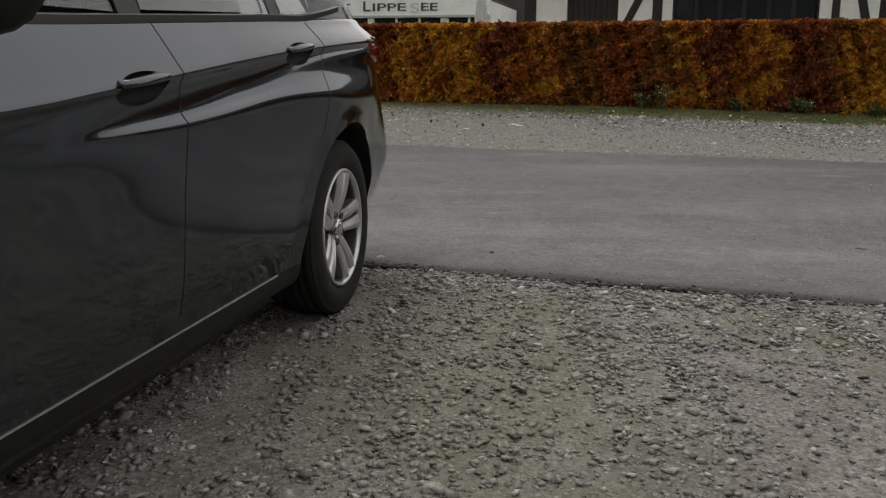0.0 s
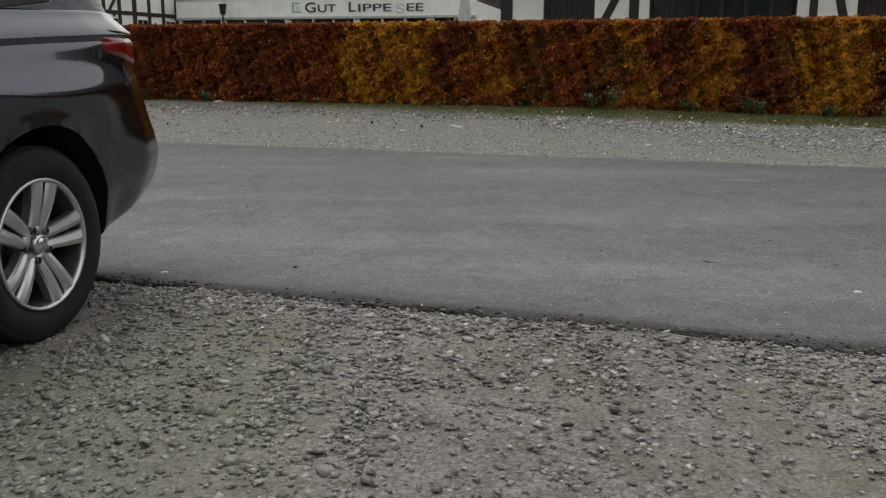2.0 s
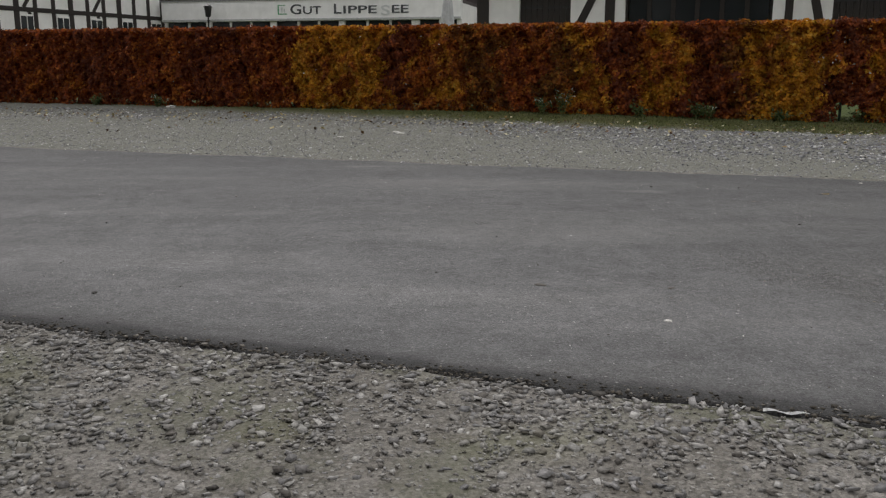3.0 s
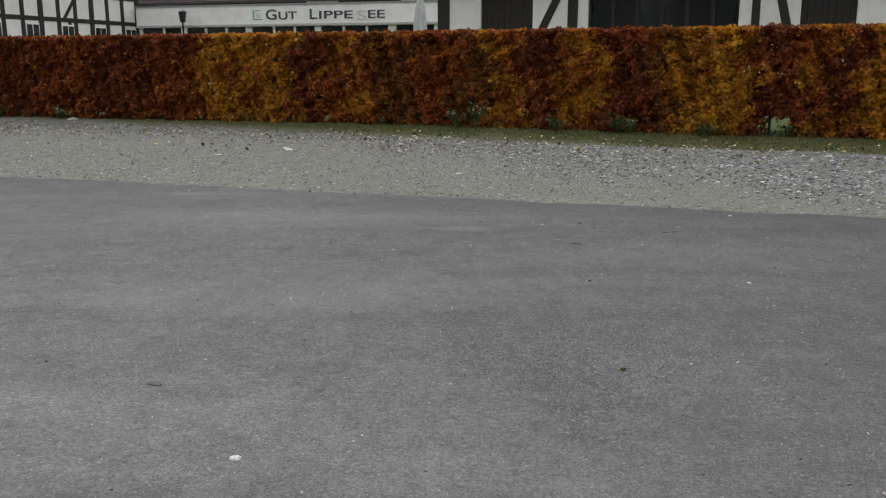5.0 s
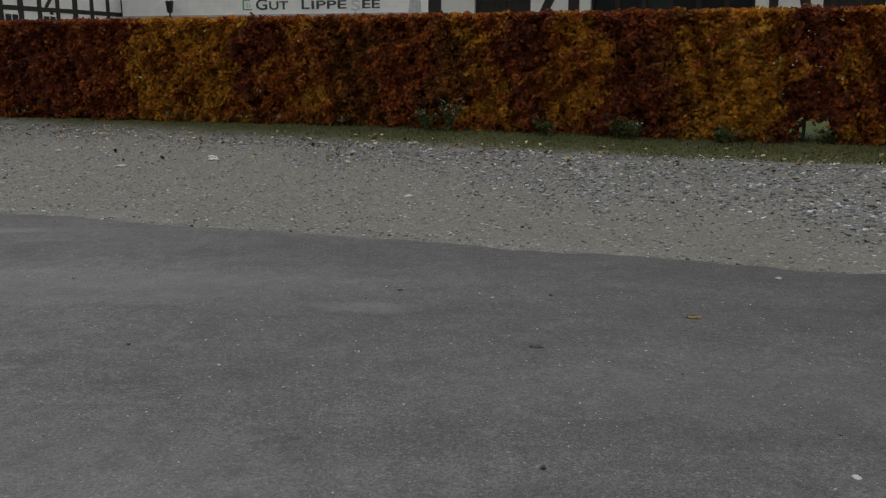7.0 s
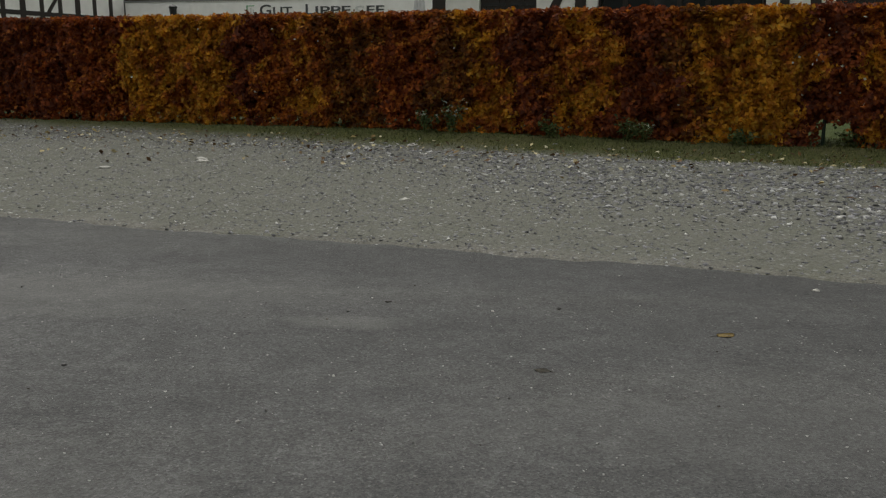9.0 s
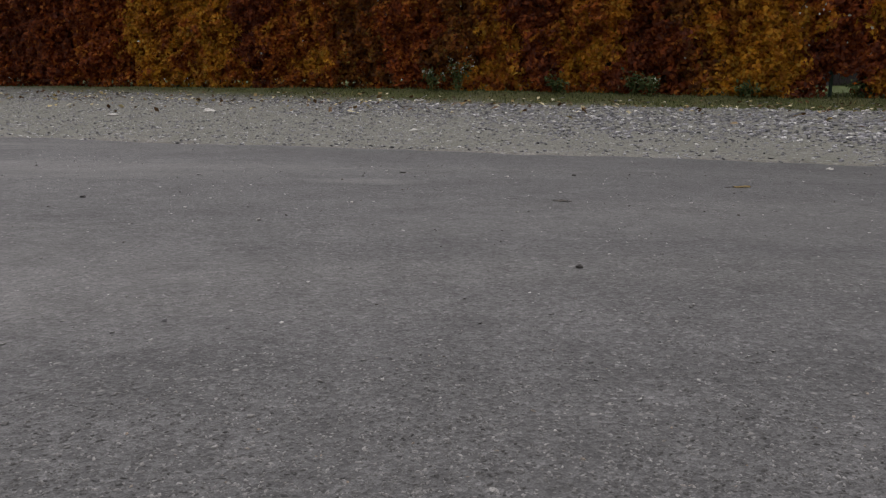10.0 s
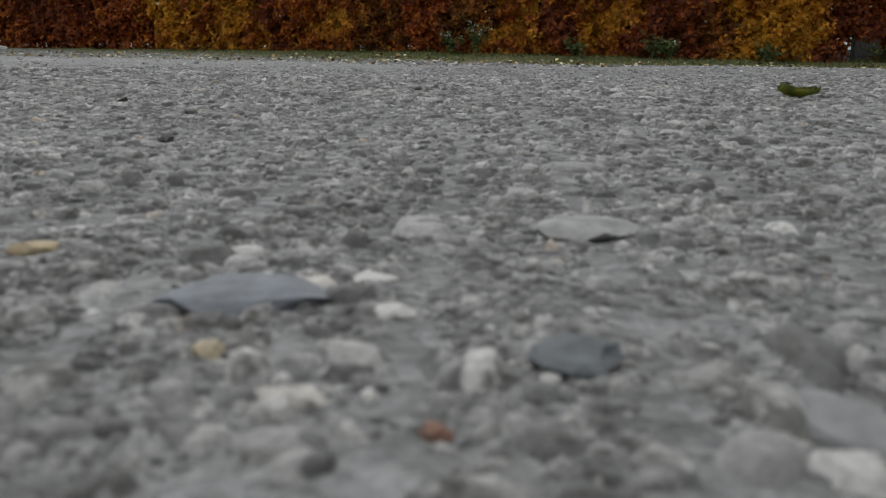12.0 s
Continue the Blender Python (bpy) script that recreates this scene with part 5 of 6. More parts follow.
        lathe(bm, [(0.013, -0.04), (0.013, -0.016), (0.0105, -0.014), (0.009, -0.022)], 12, Matrix.Translation((0.053 * math.cos(a), 0.053 * math.sin(a), 0)))
        part("wheel_bolt", bm, STEEL, w)
    bm = bmesh.new()
    lathe(bm, [(0.031, -0.03), (0.031, -0.012), (0.026, -0.008), (0.022, -0.01), (0.019, -0.006)], 28)
    part("hub_cap", bm, CHROME, w, "round chrome hub cap", True)
    bm = bmesh.new()
    lathe(bm, [(0.138, -0.1), (0.138, -0.085), (0.08, -0.085), (0.075, -0.07)], 40)
    part("brake_disc", bm, STEEL, w)
    bm = bmesh.new()
    lathe(bm, [(0.186, -0.105), (0.186, -0.1)], 40)
    part("backing_plate", bm, TRIM, w)
    return w


def on_side(x, z, out=0.0):
    """A place on the near flank at x and height z, pushed outwards."""
    pts = sorted((zz, yy) for yy, zz in rounded(section(x))[4:-4])
    return Vector((x, -(tween(z, [p[0] for p in pts], [p[1] for p in pts]) + flare(x, z) + out), z))


def both(name, bm_of, material, car, label="", smooth=False):
    """The same part on the near and the far flank."""
    for sgn in (1, -1):
        bm = bm_of()
        if sgn < 0:
            bmesh.ops.transform(bm, matrix=Matrix.Diagonal((1, -1, 1, 1)), verts=bm.verts)
            bmesh.ops.reverse_faces(bm, faces=bm.faces)
        part(name, bm, material, car, label, smooth)


def seam_bm(pts):
    """A dark joint between panels: a thin rounded cord that lies in the flank."""
    bm = bmesh.new()
    tube(bm, pts, [0.0024] * len(pts), 6)
    return bm


def prism(pts, y0, y1):
    """A pane from an outline in (x, z), leaning from y0 at its foot to y1 at its head."""
    bm = bmesh.new()
    zs = [p[1] for p in pts]
    lo, hi = min(zs), max(zs)
    lean = lambda z: y0 + (y1 - y0) * (z - lo) / (hi - lo)
    a = [bm.verts.new((x, lean(z), z)) for x, z in pts]
    b = [bm.verts.new((x, lean(z) + 0.006, z)) for x, z in pts]
    bm.faces.new(a), bm.faces.new(list(reversed(b)))
    for i in range(len(pts)):
        j = (i + 1) % len(pts)
        bm.faces.new((a[i], b[i], b[j], a[j]))
    bmesh.ops.recalc_face_normals(bm, faces=bm.faces)
    return bm


def estate_car():
    """Anthracite estate car, nose towards the yard, tail to the road."""
    car = thing("estate_car", pose(-1.033, 2.488, 0.0, 0, 0, 78.5), "dark grey metallic estate car parked on gravel beside the road", "car")
    body = cut_body()
    body.parent = car
    for x in (0.0, FRONT_AXLE):
        for sgn in (-1, 1):
            wheel_parts(car, x, sgn)
    # roof and pillars
    ROOF = ((-1.75, 1.4, 0.56), (-1.5, 1.46, 0.59), (-1.0, 1.5, 0.6), (-0.3, 1.505, 0.595), (0.3, 1.48, 0.58), (0.62, 1.44, 0.55), (0.74, 1.41, 0.53))
    bm = bmesh.new()
    rings = []
    for x, z, w in ROOF:
        row = [(-w, z - 0.07), (-w + 0.03, z - 0.03), (-w + 0.12, z), (0, z + 0.035), (w - 0.12, z), (w - 0.03, z - 0.03), (w, z - 0.07)]
        rings.append([bm.verts.new((x, y, zz)) for y, zz in row] + [bm.verts.new((x, y, zz - 0.03)) for y, zz in reversed(row)])
    for a, b in zip(rings, rings[1:]):
        for i in range(14):
            bm.faces.new((a[i], b[i], b[(i + 1) % 14], a[(i + 1) % 14]))
    bm.faces.new(rings[0]), bm.faces.new(list(reversed(rings[-1])))
    bmesh.ops.recalc_face_normals(bm, faces=bm.faces)
    part("roof", bm, PAINT, car, "", True)
    glass = {
        "front": [(-2.0, 0.99), (-1.24, 1.0), (-1.21, 1.40), (-1.55, 1.39)],
        "rear": [(-1.14, 1.01), (-0.44, 1.045), (-0.36, 1.41), (-1.13, 1.42)],
        "quarter": [(-0.34, 1.05), (-0.07, 1.07), (0.06, 1.38), (-0.28, 1.4)],
    }
    for pts in glass.values():
        both("side_window", lambda: prism(pts, -0.776, -0.6), CAR_GLASS, car)
    for a, b, w in (((-2.35, 0.96), (-1.58, 1.42), 0.07), ((-1.19, 0.99), (-1.17, 1.44), 0.09), ((-0.39, 1.03), (-0.32, 1.44), 0.08)):
        def pillar():
            bm = bmesh.new()
            pts = [(a[0] - w / 2, a[1]), (a[0] + w / 2, a[1]), (b[0] + w / 2, b[1]), (b[0] - w / 2, b[1])]
            bmx = prism(pts, -0.783, -0.592)
            bm.free()
            return bmx
        both("pillar", pillar, TRIM, car)
    def rear_panel():
        bm = bmesh.new()
        rows = []
        for x in np.linspace(-0.1, 0.93, 20):
            f = (x + 0.1) / 1.03
            zb = belt(x) - 0.012
            base = Vector((x + tail_shift(x, zb), -section(x)[-3][0], zb))
            top = Vector((0.04 + 0.66 * f, -(0.62 - 0.12 * f), 1.43 - 0.03 * f))
            rows.append([bm.verts.new(base.lerp(top, g) + Vector((0, -0.014 * math.sin(math.pi * g), 0))) for g in np.linspace(0, 1, 6)])
        for a, b in zip(rows, rows[1:]):
            for j in range(5):
                bm.faces.new((a[j], b[j], b[j + 1], a[j + 1]))
        bmesh.ops.solidify(bm, geom=list(bm.faces), thickness=0.012)
        bmesh.ops.recalc_face_normals(bm, faces=bm.faces)
        for e in bm.edges:
            e.smooth = len(e.link_faces) == 2 and e.calc_face_angle(0) < 0.7
        return bm
    both("rear_panel", rear_panel, PAINT, car, "", True)
    # windscreen and tailgate glass
    for name, lo, hi, mat in (("windscreen", (-2.45, 0.97, 0.7), (-1.74, 1.38, 0.54), CAR_GLASS), ("tailgate_window", (0.87, 1.07, 0.52), (0.7, 1.4, 0.5), CAR_GLASS)):
        bm = bmesh.new()
        vs = [bm.verts.new(c) for c in ((lo[0], -lo[2], lo[1]), (lo[0], lo[2], lo[1]), (hi[0], hi[2], hi[1]), (hi[0], -hi[2], hi[1]))]
        f = bm.faces.new(vs)
        bmesh.ops.solidify(bm, geom=[f], thickness=0.006)
        part(name, bm, mat, car)
    # dark strip under the windows, chrome line on the sill
    for sgn in (1,):
        kick = lambda x: 0.035 * max(0.0, (x + 0.2) / 0.44) ** 1.2
        belt_pts = [Vector((x, -(section(x)[-3][0] - 0.002 - 0.5 * kick(x)), belt(x) + 0.002 + kick(x))) for x in np.linspace(-2.1, 0.26, 36)]
        both("window_seal", lambda: ribbon(belt_pts, 0.024, 0.01), SEAL, car)
        sill_pts = [on_side(x, 0.262, 0.0) for x in np.linspace(-2.24, -0.54, 22)]
        both("sill_strip", lambda: ribbon(sill_pts, 0.006, 0.003), ALLOY, car, "slim chrome sill line")
    # door and flap joints
    def joint(x_of, z0, z1):
        pts = []
        for i in range(4, len(rounded(section(-1.0))) - 4):
            z = rounded(section(x_of(0.8)))[i][1]
            y, z = rounded(section(x_of(z)))[i]
            if z0 < z < z1:
                pts.append(Vector((x_of(z), -(y + flare(x_of(z), z) - 0.0012), z)))
        both("panel_joint", lambda: seam_bm(pts), TRIM, car)
    joint(lambda z: -1.135, 0.3, 0.985)
    joint(lambda z: -2.22 + 0.03 * math.sin(z * 3), 0.3, 0.92)
    joint(lambda z: tween(z, (0.42, 0.5, 0.6, 0.7, 0.82, 0.93, 1.04), (-0.45, -0.4, -0.31, -0.255, -0.232, -0.192, -0.173)), 0.42, 1.04)
    # handles
    for x0, zc in HANDLES:
        def grip():
            bm = bmesh.new()
            rows = []
            for f in np.linspace(0, 1, 12):
                x = x0 + 0.19 * f
                p = on_side(x, zc + 0.004 + 0.018 * f, 0.002 + 0.014 * math.sin(math.pi * f) ** 0.5)
                h = 0.0115 * (0.75 + 0.25 * math.sin(math.pi * f))
                rows.append([bm.verts.new(p + Vector((0, dy, dz))) for dy, dz in ((0.012, -h), (-0.006, -h * 0.8), (-0.01, 0), (-0.004, h * 0.8), (0.012, h))])
            for a, b in zip(rows, rows[1:]):
                for j in range(5):
                    bm.faces.new((a[j], b[j], b[(j + 1) % 5], a[(j + 1) % 5]))
            bm.faces.new(rows[0]), bm.faces.new(list(reversed(rows[-1])))
            bmesh.ops.recalc_face_normals(bm, faces=bm.faces)
            return bm
        both("door_handle", grip, PAINT, car, "body-coloured door handle", True)
    # tail lamps wrap round the corner
    def tail_lamp(x0, x1, z0, z1, out):
        bm = bmesh.new()
        rows = []
        nf, ng = 16, 10
        for i in range(nf + 1):
            f = i / nf
            x = x0 + (x1 - x0) * f
            lo, hi = z0 + (z1 - z0) * 0.45 * (1 - f) ** 1.6, z1 - 0.012 * (1 - f)
            row = []
            for j in range(ng + 1):
                g = j / ng
                z = lo + (hi - lo) * g
                rim = min(1.0, 5 * min(g, 1 - g, f + 0.02))
                p = on_side(min(x, 0.97), z, -0.004 + (0.004 + out) * rim ** 0.5)
                p.x = x + tail_shift(x, z)
                row.append(bm.verts.new(p))
            rows.append(row)
        for a, b in zip(rows, rows[1:]):
            for j in range(ng):
                bm.faces.new((a[j], b[j], b[j + 1], a[j + 1]))
        bmesh.ops.recalc_face_normals(bm, faces=bm.faces)
        return bm
    both("tail_lamp", lambda: tail_lamp(0.44, 0.965, 0.88, 0.995, 0.01), RED_LAMP, car, "red wraparound tail lamp", True)
    both("reversing_lamp", lambda: tail_lamp(0.5, 0.965, 0.998, 1.022, 0.008), CLEAR_LAMP, car, "clear upper lamp strip", True)
    # mirrors
    def mirror():
        bm = bmesh.new()
        m = Matrix.Translation((-1.86, -0.955, 1.015)) @ Matrix.Rotation(radians(8), 4, "Z") @ Matrix.Diagonal((0.07, 0.115, 0.09, 1))
        bmesh.ops.create_icosphere(bm, subdivisions=3, radius=1, matrix=m)
        for v in bm.verts:
            if v.co.x > -1.84:
                v.co.x = -1.84
        box(bm, -1.92, -1.87, -0.9, -0.79, 0.965, 0.995)
        return bm
    both("door_mirror", mirror, TRIM, car, "black door mirror", True)
    # unseen plates added low under the body to block light and darken the ground
    boxed("underbody_shade_plate", (-2.25, -0.42, -0.74, 0.74, 0.13, 0.175), TRIM, car, 0.02)
    boxed("underbody_shade_plate", (0.42, 0.7, -0.5, 0.5, 0.26, 0.34), TRIM, car, 0.02)
    # plate field
    boxed("number_plate", (0.985, 0.995, -0.26, 0.26, 0.78, 0.88), INK, car)
    for x in (-1.55, -0.62):
        for y in (-0.37, 0.37):
            bm = bmesh.new()
            box(bm, x - 0.27, x + 0.27, y - 0.25, y + 0.25, 0.42, 0.6, 0.05)
            box(bm, x + 0.2, x + 0.36, y - 0.25, y + 0.25, 0.5, 1.1, 0.05, Matrix.Identity(4))
            box(bm, x + 0.27, x + 0.37, y - 0.14, y + 0.14, 1.13, 1.3, 0.04)
            part("car_seat", bm, SEAT, car)
    both("window_sticker", lambda: prism([(-1.36, 1.03), (-1.26, 1.03), (-1.26, 1.06), (-1.36, 1.06)], -0.772, -0.762), INK, car)
    return car


def ribbon(pts, wide, thick):
    bm = bmesh.new()
    rings = []
    for p in pts:
        p = Vector(p)
        rings.append([bm.verts.new(p + Vector((0, dy, dz))) for dy, dz in ((0.006, -wide / 2), (-thick, -wide * 0.35), (-thick, wide * 0.35), (0.006, wide / 2))])
    for a, b in zip(rings, rings[1:]):
        for j in range(4):
            bm.faces.new((a[j], b[j], b[(j + 1) % 4], a[(j + 1) % 4]))
    bm.faces.new(rings[0]), bm.faces.new(list(reversed(rings[-1])))
    bmesh.ops.recalc_face_normals(bm, faces=bm.faces)
    return bm


estate_car()


# ---- small things ----
def fallen_leaf(x, y, z, size, turn, material, label, curl=0.25):
    """A broad leaf with a notched outline, midrib fold, curled rim and stalk."""
    t = thing("fallen_leaf", pose(x, y, z, 0, 0, turn), label, "leaf", "fallen leaves on the lane")
    bm = bmesh.new()
    rows = []
    n = 11
    for i in range(n):
        f = i / (n - 1)
        half = 0.36 * math.sin(math.pi * min(1, f * 0.92 + 0.06)) ** 0.75 * (1 + 0.12 * (i % 2))
        row = []
        for g in (-1, -0.5, 0, 0.5, 1):
            row.append(bm.verts.new((size * (f - 0.5), size * half * g, size * (0.03 + curl * (abs(g) ** 1.5 * 0.35 + (f - 0.45) ** 2 * 0.8) + 0.02 * math.sin(7 * f + g)))))
        rows.append(row)
    for a, b in zip(rows, rows[1:]):
        for j in range(4):
            bm.faces.new((a[j], b[j], b[j + 1], a[j + 1]))
    bmesh.ops.solidify(bm, geom=list(bm.faces), thickness=0.0006)
    part("blade", bm, material, t, "", True)
    bm = bmesh.new()
    tube(bm, [(-size * 0.48, 0, size * 0.06), (-size * 0.7, size * 0.03, size * 0.04), (-size * 0.95, size * 0.1, size * 0.015)], [size * 0.016, size * 0.012, size * 0.014], 6)
    part("stalk", bm, BARK, t)
    return t


def leaf_paint(name, a, b):
    k = Nodes(name)
    c = k.mix(k.ramp(k.noise(90, 4, 0.6, "object"), [(0.35, 0.0), (0.65, 1.0)]), a, b)
    return k.done(c, 0.6, 0, None, 0.3)


fallen_leaf(4.015, 3.79, float(road_z(2.71, 4.8)), 0.026, 195, leaf_paint("green_yellow_leaf", (0.07, 0.1, 0.02), (0.24, 0.24, 0.05)),
            "curled yellow-green leaf lying on the asphalt", 0.5)
fallen_leaf(4.855, 6.45, float(road_z(2.73, 7.6)) - 0.001, 0.07, 20, leaf_paint("orange_leaf", (0.32, 0.23, 0.08), (0.4, 0.3, 0.12)), "dry orange leaf flat on the asphalt", 0.05)
fallen_leaf(4.156, 6.034, float(road_z(2.18, 7.0)) - 0.001, 0.05, 160, leaf_paint("brown_leaf", (0.1, 0.09, 0.075), (0.14, 0.125, 0.1)), "dark withered leaf flat on the asphalt", 0.05)


def pebble(x, y, size, color, flat, label, seed, ground=road_z, stretch=1.0, sink=0.36):
    rng = np.random.default_rng(seed)
    w, s = ws(x, y)
    bm = bmesh.new()
    bmesh.ops.create_icosphere(bm, subdivisions=2, radius=0.5)
    for v in bm.verts:
        v.co *= 1 + 0.16 * math.sin(v.co.x * 7 + seed) + 0.1 * rng.normal()
        v.co.x *= stretch
        v.co.z *= flat
    bmesh.ops.scale(bm, vec=(size, size, size), verts=bm.verts)
    m = plain("pebble_stone", color, 0.7, 0, 0.45, 170, 0.0015)
    ob = part("pebble", bm, m)
    ob.matrix_world = pose(x, y, float(ground(w, s)) + size * flat * (0.5 - sink), 0, 0, rng.uniform(0, 360))
    return tagged(ob, label, "stone", "loose pebbles")


CHIPS = ((3.809, 3.397, 0.019, (0.105, 0.114, 0.13), 0.15, "flat slate-blue chip in the asphalt", 1.1), (3.848, 3.377, 0.0095, (0.07, 0.077, 0.084), 0.35, "dark slate chip in the asphalt", 1.0),
           (3.87, 3.364, 0.011, (0.14, 0.142, 0.145), 0.3, "pale grey flat chip in the asphalt", 1.3), (3.857, 3.441, 0.017, (0.16, 0.16, 0.158), 0.22, "pale flat stone in the asphalt", 1.2),
           (3.824, 3.407, 0.0065, (0.33, 0.326, 0.315), 0.28, "small white quartz chip in asphalt", 1.2), (3.828, 3.391, 0.005, (0.31, 0.306, 0.295), 0.4, "small white quartz chip in asphalt", 1.0),
           (3.811, 3.376, 0.004, (0.3, 0.25, 0.17), 0.6, "small tan quartz grain in asphalt", 1.0), (3.835, 3.359, 0.0028, (0.12, 0.06, 0.04), 0.7, "tiny rust-brown grain in asphalt", 1.0),
           (3.77, 3.42, 0.0055, (0.3, 0.24, 0.15), 0.5, "small ochre grain in the asphalt", 1.2), (3.803, 3.419, 0.0045, (0.4, 0.395, 0.38), 0.6, "small white quartz chip in asphalt", 1.1),
           (3.78, 3.372, 0.015, (0.2, 0.215, 0.23), 0.3, "flat grey-blue chip in the asphalt", 1.0))
CRUMBS = (
           (3.808, 3.839, 0.006, (0.03, 0.028, 0.026), 0.7, "small black crumb on the asphalt", 1.0), (3.798, 3.831, 0.0055, (0.035, 0.03, 0.028), 0.6, "small black crumb on the asphalt", 1.1),
           (3.733, 3.575, 0.0052, (0.05, 0.047, 0.045), 0.9, "small dark pebble on the asphalt", 1.0), (3.707, 3.676, 0.0052, (0.06, 0.055, 0.05), 0.8, "small dark pebble on the asphalt", 1.0),
           (4.09, 5.04, 0.016, (0.035, 0.033, 0.03), 0.7, "dark pebble on the crown of the road", 1.1), (4.288, 6.772, 0.018, (0.035, 0.033, 0.03), 0.6, "dark stone on the asphalt", 1.0),
           )
STRAYS = (
           (4.022, 6.736, 0.014, (0.5, 0.49, 0.46), 0.5, "pale stone on the asphalt", 1.1), (4.876, 5.009, 0.024, (0.5, 0.5, 0.48), 0.3, "pale chip on the asphalt", 1.2),
           (5.465, 7.169, 0.03, (0.55, 0.54, 0.5), 0.5, "pale stone near the road edge", 1.0), (2.362, 3.676, 0.04, (0.1, 0.09, 0.08), 0.25, "dark flat clod on the asphalt", 1.4),
           (2.949, 3.624, 0.03, (0.1, 0.09, 0.08), 0.25, "dark flat clod on the asphalt", 1.3), (4.0, 3.772, 0.014, (0.1, 0.09, 0.08), 0.15, "dark flat crumb on the asphalt", 1.4),
           (0.4, 3.42, 0.026, (0.05, 0.046, 0.042), 0.5, "dark stone on the asphalt", 1.0), (-0.14, 3.25, 0.035, (0.5, 0.48, 0.44), 0.5, "pale stone on the asphalt", 1.1),
           (2.796, 3.067, 0.03, (0.62, 0.61, 0.58), 0.35, "white chip on the asphalt", 1.3))
for _i, (_x, _y, _z, _c, _f, _l, _k) in enumerate(CHIPS + CRUMBS + STRAYS):
    pebble(_x, _y, _z, _c, _f, _l, 40 + _i, road_z, _k, 0.26 if "slate" in _l else 0.4)
for _i, (_x, _y, _z) in enumerate(((-3.29, 15.9, 0.16), (1.16, 12.3, 0.11), (1.23, 12.1, 0.1), (0.42, 11.6, 0.08), (3.3, 13.2, 0.12), (3.46, 9.83, 0.07), (7.8, 10.9, 0.09))):
    pebble(_x, _y, _z, (0.5, 0.49, 0.46), 0.35, "pale stone lying on the gravel strip", 90 + _i, ground_z, 1.2)


def litter_strip(x, y, length, wide, turn):
    """A flattened strip of white plastic."""
    w, s = ws(x, y)
    bm = bmesh.new()
    rows = []
    for i in range(9):
        f = i / 8
        rows.append([bm.verts.new((length * (f - 0.5), wide * g * (0.8 + 0.3 * math.sin(5 * f)), 0.004 + 0.004 * math.sin(9 * f + g))) for g in (-0.5, 0, 0.5)])
    for a, b in zip(rows, rows[1:]):
        for j in range(2):
            bm.faces.new((a[j], b[j], b[j + 1], a[j + 1]))
    bmesh.ops.solidify(bm, geom=list(bm.faces), thickness=0.002)
    ob = part("litter", bm, INK)
    ob.matrix_world = pose(x, y, float(max(ground_z(w, s), road_z(w, s))) + 0.004, 0, 0, turn)
    return tagged(ob, "crumpled strip of white litter at the road edge", "litter")


litter_strip(2.89, 2.115, 0.125, 0.018, -14)
litter_strip(2.77, 2.14, 0.03, 0.01, -20)
litter_strip(3.2, 1.9, 0.11, 0.012, -24)


def fence_post():
    p = at(GAP_W - 0.05, HEDGE_S + 0.2, float(height(14.8) - bank_drop(GAP_W, 14.8)))
    t = thing("fence_post", Matrix.Translation(p), "thin dark green metal fence post in a hedge gap", "post")
    bm = bmesh.new()
    tube(bm, [(0, 0, -0.1), (0, 0, 1.1)], [0.019, 0.019], 10)
    green = plain("green_coated_steel", (0.012, 0.03, 0.018), 0.45)
    part("tube", bm, green, t)
    bm = bmesh.new()
    lathe(bm, [(0.021, 1.09), (0.022, 1.11), (0.01, 1.125)], 10)
    part("cap", bm, green, t)


fence_post()

# fallen leaves, grass and weeds along the bank
_r = np.random.default_rng(5)
_n = 1000
_s = 13.9 - np.abs(_r.normal(0, 0.9, _n))
_w = _r.uniform(-13, 9, _n)
_c = np.stack([AX * _w - AY * _s, AY * _w + AX * _s, ground_z(_w, _s) + 0.018 + 0.01 * _r.random(_n)], -1)
_nor = np.tile((0, 0, 1.6), (_n, 1))
tagged(new("fallen_leaves", leaves("fallen_leaves", _c, _nor, _r.uniform(0.04, 0.085, _n),
                                  leaf_material("pale_fallen_leaf", [(0.0, (0.06, 0.03, 0.015)), (0.4, (0.16, 0.09, 0.035)), (0.65, (0.42, 0.34, 0.15)), (1.0, (0.68, 0.64, 0.48))], 0.1), 9)),
       "scattered pale and yellow leaves on gravel and grass", "leaves", kind="stuff")


def blades(name, w, s, size, material, seed, z_of=ground_z):
    """Upright grass blades: slim bent triangles."""
    rng = np.random.default_rng(seed)
    n = len(w)
    base = np.stack([AX * w - AY * s, AY * w + AX * s, z_of(w, s) - 0.005], -1)
    a = rng.uniform(0, 2 * np.pi, n)
    side = np.stack([np.cos(a), np.sin(a), 0 * a], -1) * (0.05 * size + 0.0015)[:, None]
    lean = np.stack([rng.normal(0, 0.45, n), rng.normal(0, 0.45, n), np.ones(n)], -1) * size[:, None]
    mid = base + lean * 0.5 * np.array([0.6, 0.6, 1.1])
    v = np.stack([base - side, base + side, mid + side * 0.7, mid - side * 0.7, base + lean], 1).reshape(-1, 3)
    i = 5 * np.arange(n)[:, None]
    f = np.concatenate([i + np.array(q) for q in ((0, 1, 2), (0, 2, 3), (3, 2, 4))], 0)
    return mesh_np(name, v, f, material)


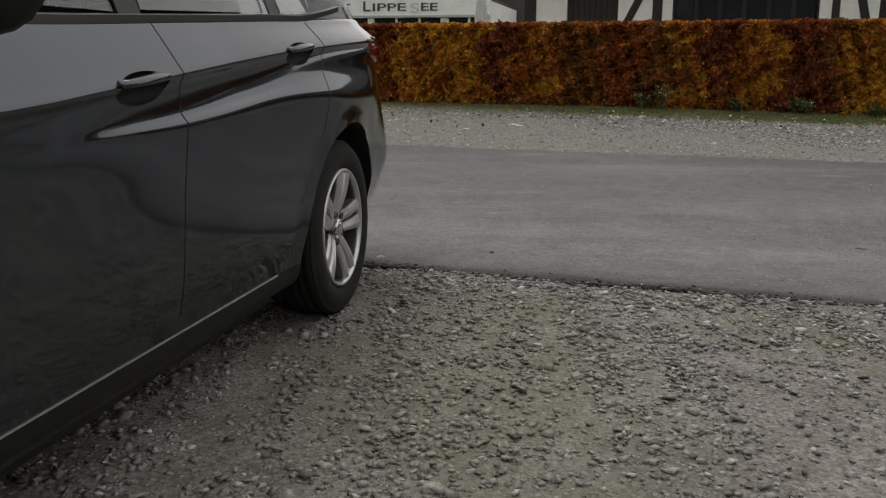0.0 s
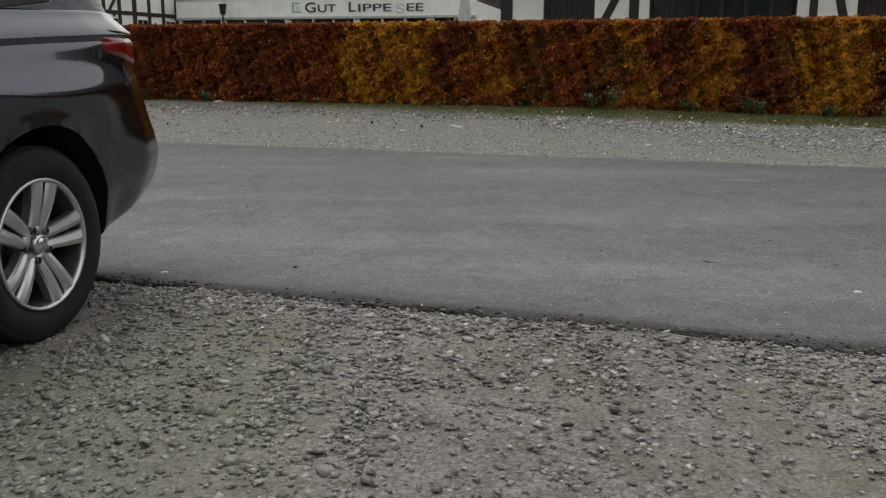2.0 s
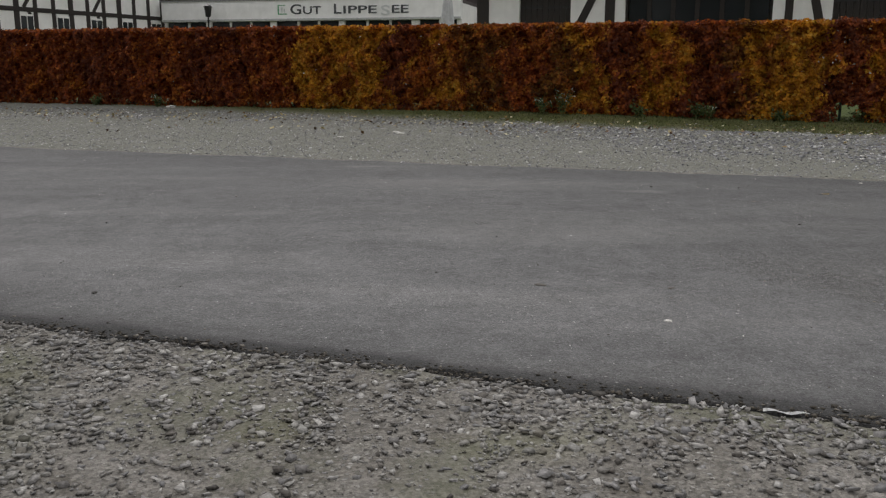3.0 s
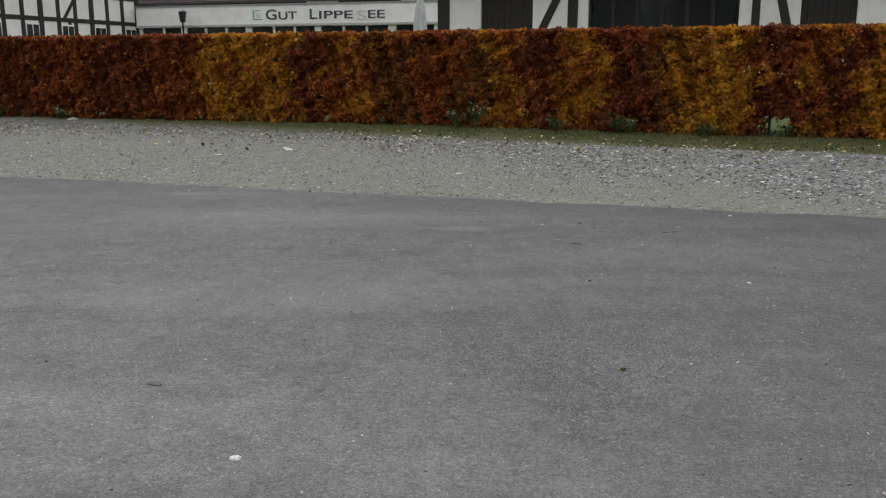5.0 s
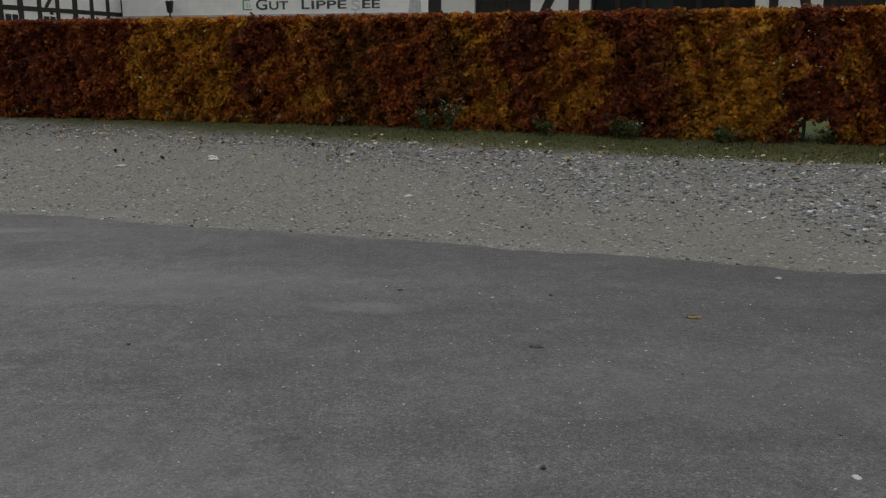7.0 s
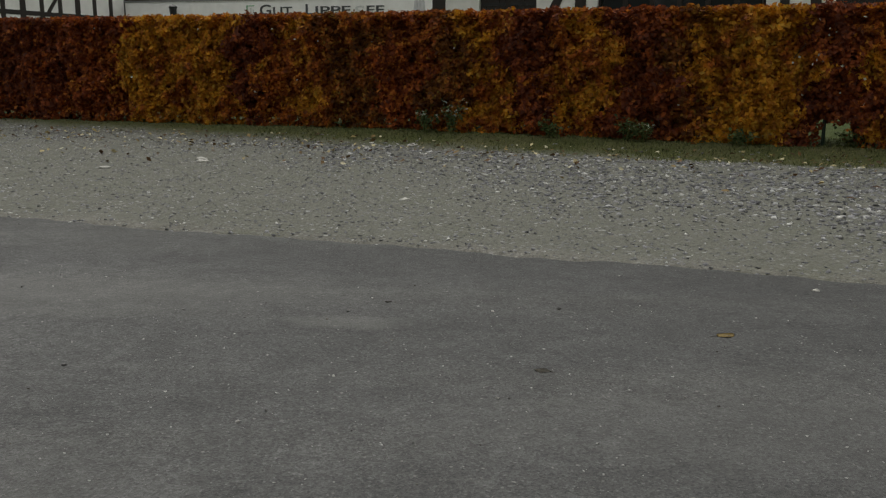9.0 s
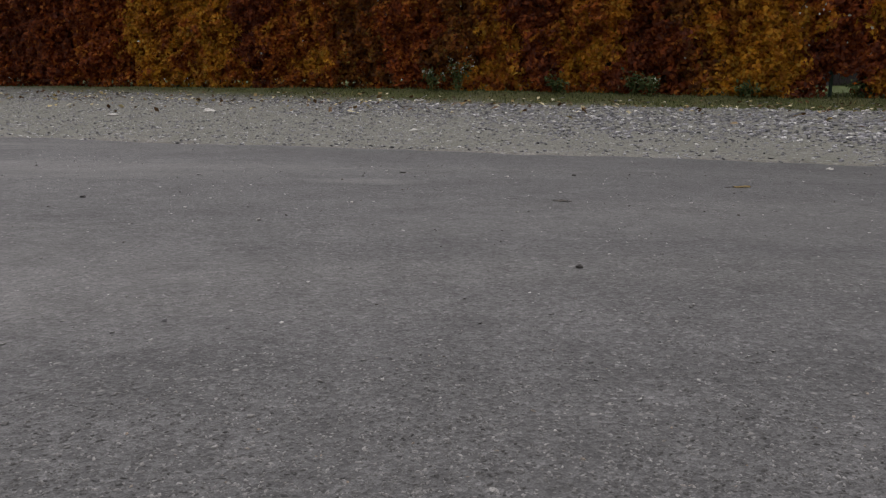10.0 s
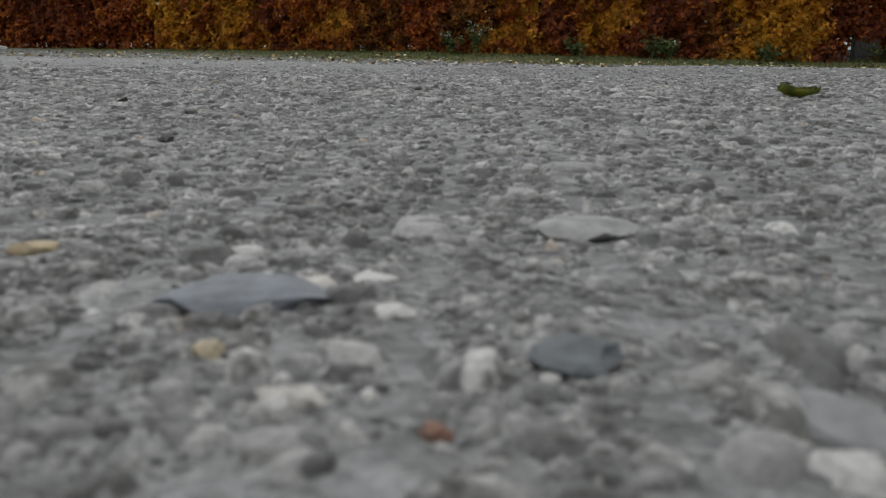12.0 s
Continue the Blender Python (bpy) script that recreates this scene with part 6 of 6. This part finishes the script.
GRASS = leaf_material("grass_blade", [(0.0, (0.035, 0.05, 0.014)), (0.5, (0.085, 0.11, 0.034)), (0.85, (0.16, 0.17, 0.06)), (1.0, (0.28, 0.25, 0.11))], 0.2)
_n = 65000
_w, _s = _r.uniform(-13, 9.5, _n), _r.uniform(12.6, 15.4, _n)
_f = np.clip((_s - 13.35 - 0.06 * ripple(_w, _s, 2.3) + 0.09 * np.minimum(_w, 4)) / 0.3, 0, 1)
_keep = _r.random(_n) < _f * (0.3 + 0.65 * (_w > -3))
_w, _s = _w[_keep], _s[_keep]
tagged(new("grass", blades("grass", _w, _s, _r.uniform(0.012, 0.045, len(_w)), GRASS, 3)), "short autumn grass on the bank", "grass", kind="stuff")
# low moss and weeds between the stones of the yard
_n = 2600
_w, _s = _r.uniform(-2, 4.5, _n), _r.uniform(0.3, 2.8, _n)
_keep = ripple(_w, _s, 1.6, 2.2) > 1.0
_w, _s = _w[_keep], _s[_keep]
tagged(new("grass", blades("grass", _w, _s, _r.uniform(0.006, 0.018, len(_w)), GRASS, 4)), "tiny weeds between the stones of the yard", "grass", kind="stuff")


def weed(w, s, tall, flowers, seed):
    """A leafy weed at the foot of the hedge, some with pale seed heads."""
    rng = np.random.default_rng(seed)
    t = thing("weed", Matrix.Translation(at(w, s, float(height(s) - bank_drop(w, s)))), "green leafy weed with pale seed heads below the hedge" if flowers else
              "low green weed at the foot of the hedge", "plant", "weeds along the hedge")
    bm = bmesh.new()
    tips = []
    for i in range(9):
        a = rng.uniform(0, 6.28)
        tip = Vector((math.cos(a) * rng.uniform(0.03, 0.2), math.sin(a) * rng.uniform(0.02, 0.1), tall * rng.uniform(0.55, 1)))
        tube(bm, [(0.02 * math.cos(a), 0.02 * math.sin(a), 0), tip * 0.55 + Vector((0, 0, 0.03)), tip], [0.004, 0.003, 0.0015], 5)
        tips.append(tip)
    part("stem", bm, GRASS, t)
    n = 170
    c = np.array([list(tips[rng.integers(0, 9)] * rng.uniform(0.2, 1.0)) for _ in range(n)]) + rng.normal(0, 0.03, (n, 3))
    c[:, 2] = np.abs(c[:, 2]) + 0.01
    ob = new("foliage", leaves("foliage", c, np.tile((0, -0.4, 1.0), (n, 1)), rng.uniform(0.025, 0.06, n), WEED_LEAF, seed))
    ob.parent = t
    if flowers:
        c = np.array([list(p + Vector(rng.normal(0, 0.015, 3))) for p in tips for _ in range(5)])
        ob = new("seed_heads", leaves("seed_heads", c, np.tile((0, -1, 0.3), (len(c), 1)), rng.uniform(0.014, 0.03, len(c)), SEED_HEAD, seed + 1))
        tagged(ob, kind="stuff").parent = t


WEED_LEAF = leaf_material("weed_leaf", [(0.0, (0.03, 0.045, 0.015)), (0.6, (0.07, 0.1, 0.03)), (1.0, (0.14, 0.17, 0.06))], 0.25)
SEED_HEAD = leaf_material("seed_head", [(0.0, (0.3, 0.32, 0.25)), (1.0, (0.6, 0.62, 0.52))], 0.2)
for _i, (_a, _b, _c, _d) in enumerate(((-0.52, 14.3, 0.38, True), (-0.85, 14.3, 0.26, True), (0.72, 14.3, 0.2, False), (1.55, 14.3, 0.24, False), (1.75, 14.28, 0.2, True),
                                      (2.75, 14.3, 0.16, False), (-8.2, 14.3, 0.2, True), (-9.6, 14.3, 0.2, False), (3.9, 14.5, 0.2, False))):
    weed(_a, _b, _c, _d, 300 + 5 * _i)

# dead pale leaves caught in the hedge
_n = 40
_w, _z = np.concatenate([_r.uniform(-12, 8, 24), _r.normal(3.6, 0.2, 16)]), _r.uniform(0.6, 1.65, 40)
_s = HEDGE_S - 0.02 - 0.08 * _r.random(_n)
_c = np.stack([AX * _w - AY * _s, AY * _w + AX * _s, _z], -1)
tagged(new("fallen_leaves", leaves("fallen_leaves", _c, np.tile((-0.3, -1, 0.5), (_n, 1)), _r.uniform(0.025, 0.05, _n), SEED_HEAD, 12)), "pale bleached leaves caught in the hedge", "leaves", kind="stuff")


# ---- wood beyond the yard, mirrored in the car ----
def far_wood():
    rng = np.random.default_rng(77)
    n = 42000
    a = rng.uniform(radians(-205), radians(32), n)
    k = np.floor(a * 14)
    r = 40 + 5 * np.sin(k * 12.9) + rng.normal(0, 1.8, n)
    top = 11.5 + 2.5 * np.sin(k * 7.7) + 1.5 * np.sin(k * 3.1)
    z = 0.5 + top * rng.random(n) ** 0.8
    a2 = (k + 0.5) / 14 + (a - (k + 0.5) / 14) * (1.15 - 0.6 * (z / 14) ** 2)
    c = np.stack([r * np.cos(a2), r * np.sin(a2), z], -1)
    nor = np.stack([-np.cos(a2), -np.sin(a2), 0.6 + 0 * a], -1)
    mat = leaf_material("wood_foliage", [(0.0, (0.03, 0.028, 0.012)), (0.5, (0.07, 0.06, 0.022)), (1.0, (0.14, 0.09, 0.03))], 0.2)
    tagged(new("far_wood", leaves("far_wood", c, nor, rng.uniform(0.5, 1.1, n), mat, 78)), "belt of autumn trees beyond the yard", "trees", kind="stuff")


far_wood()
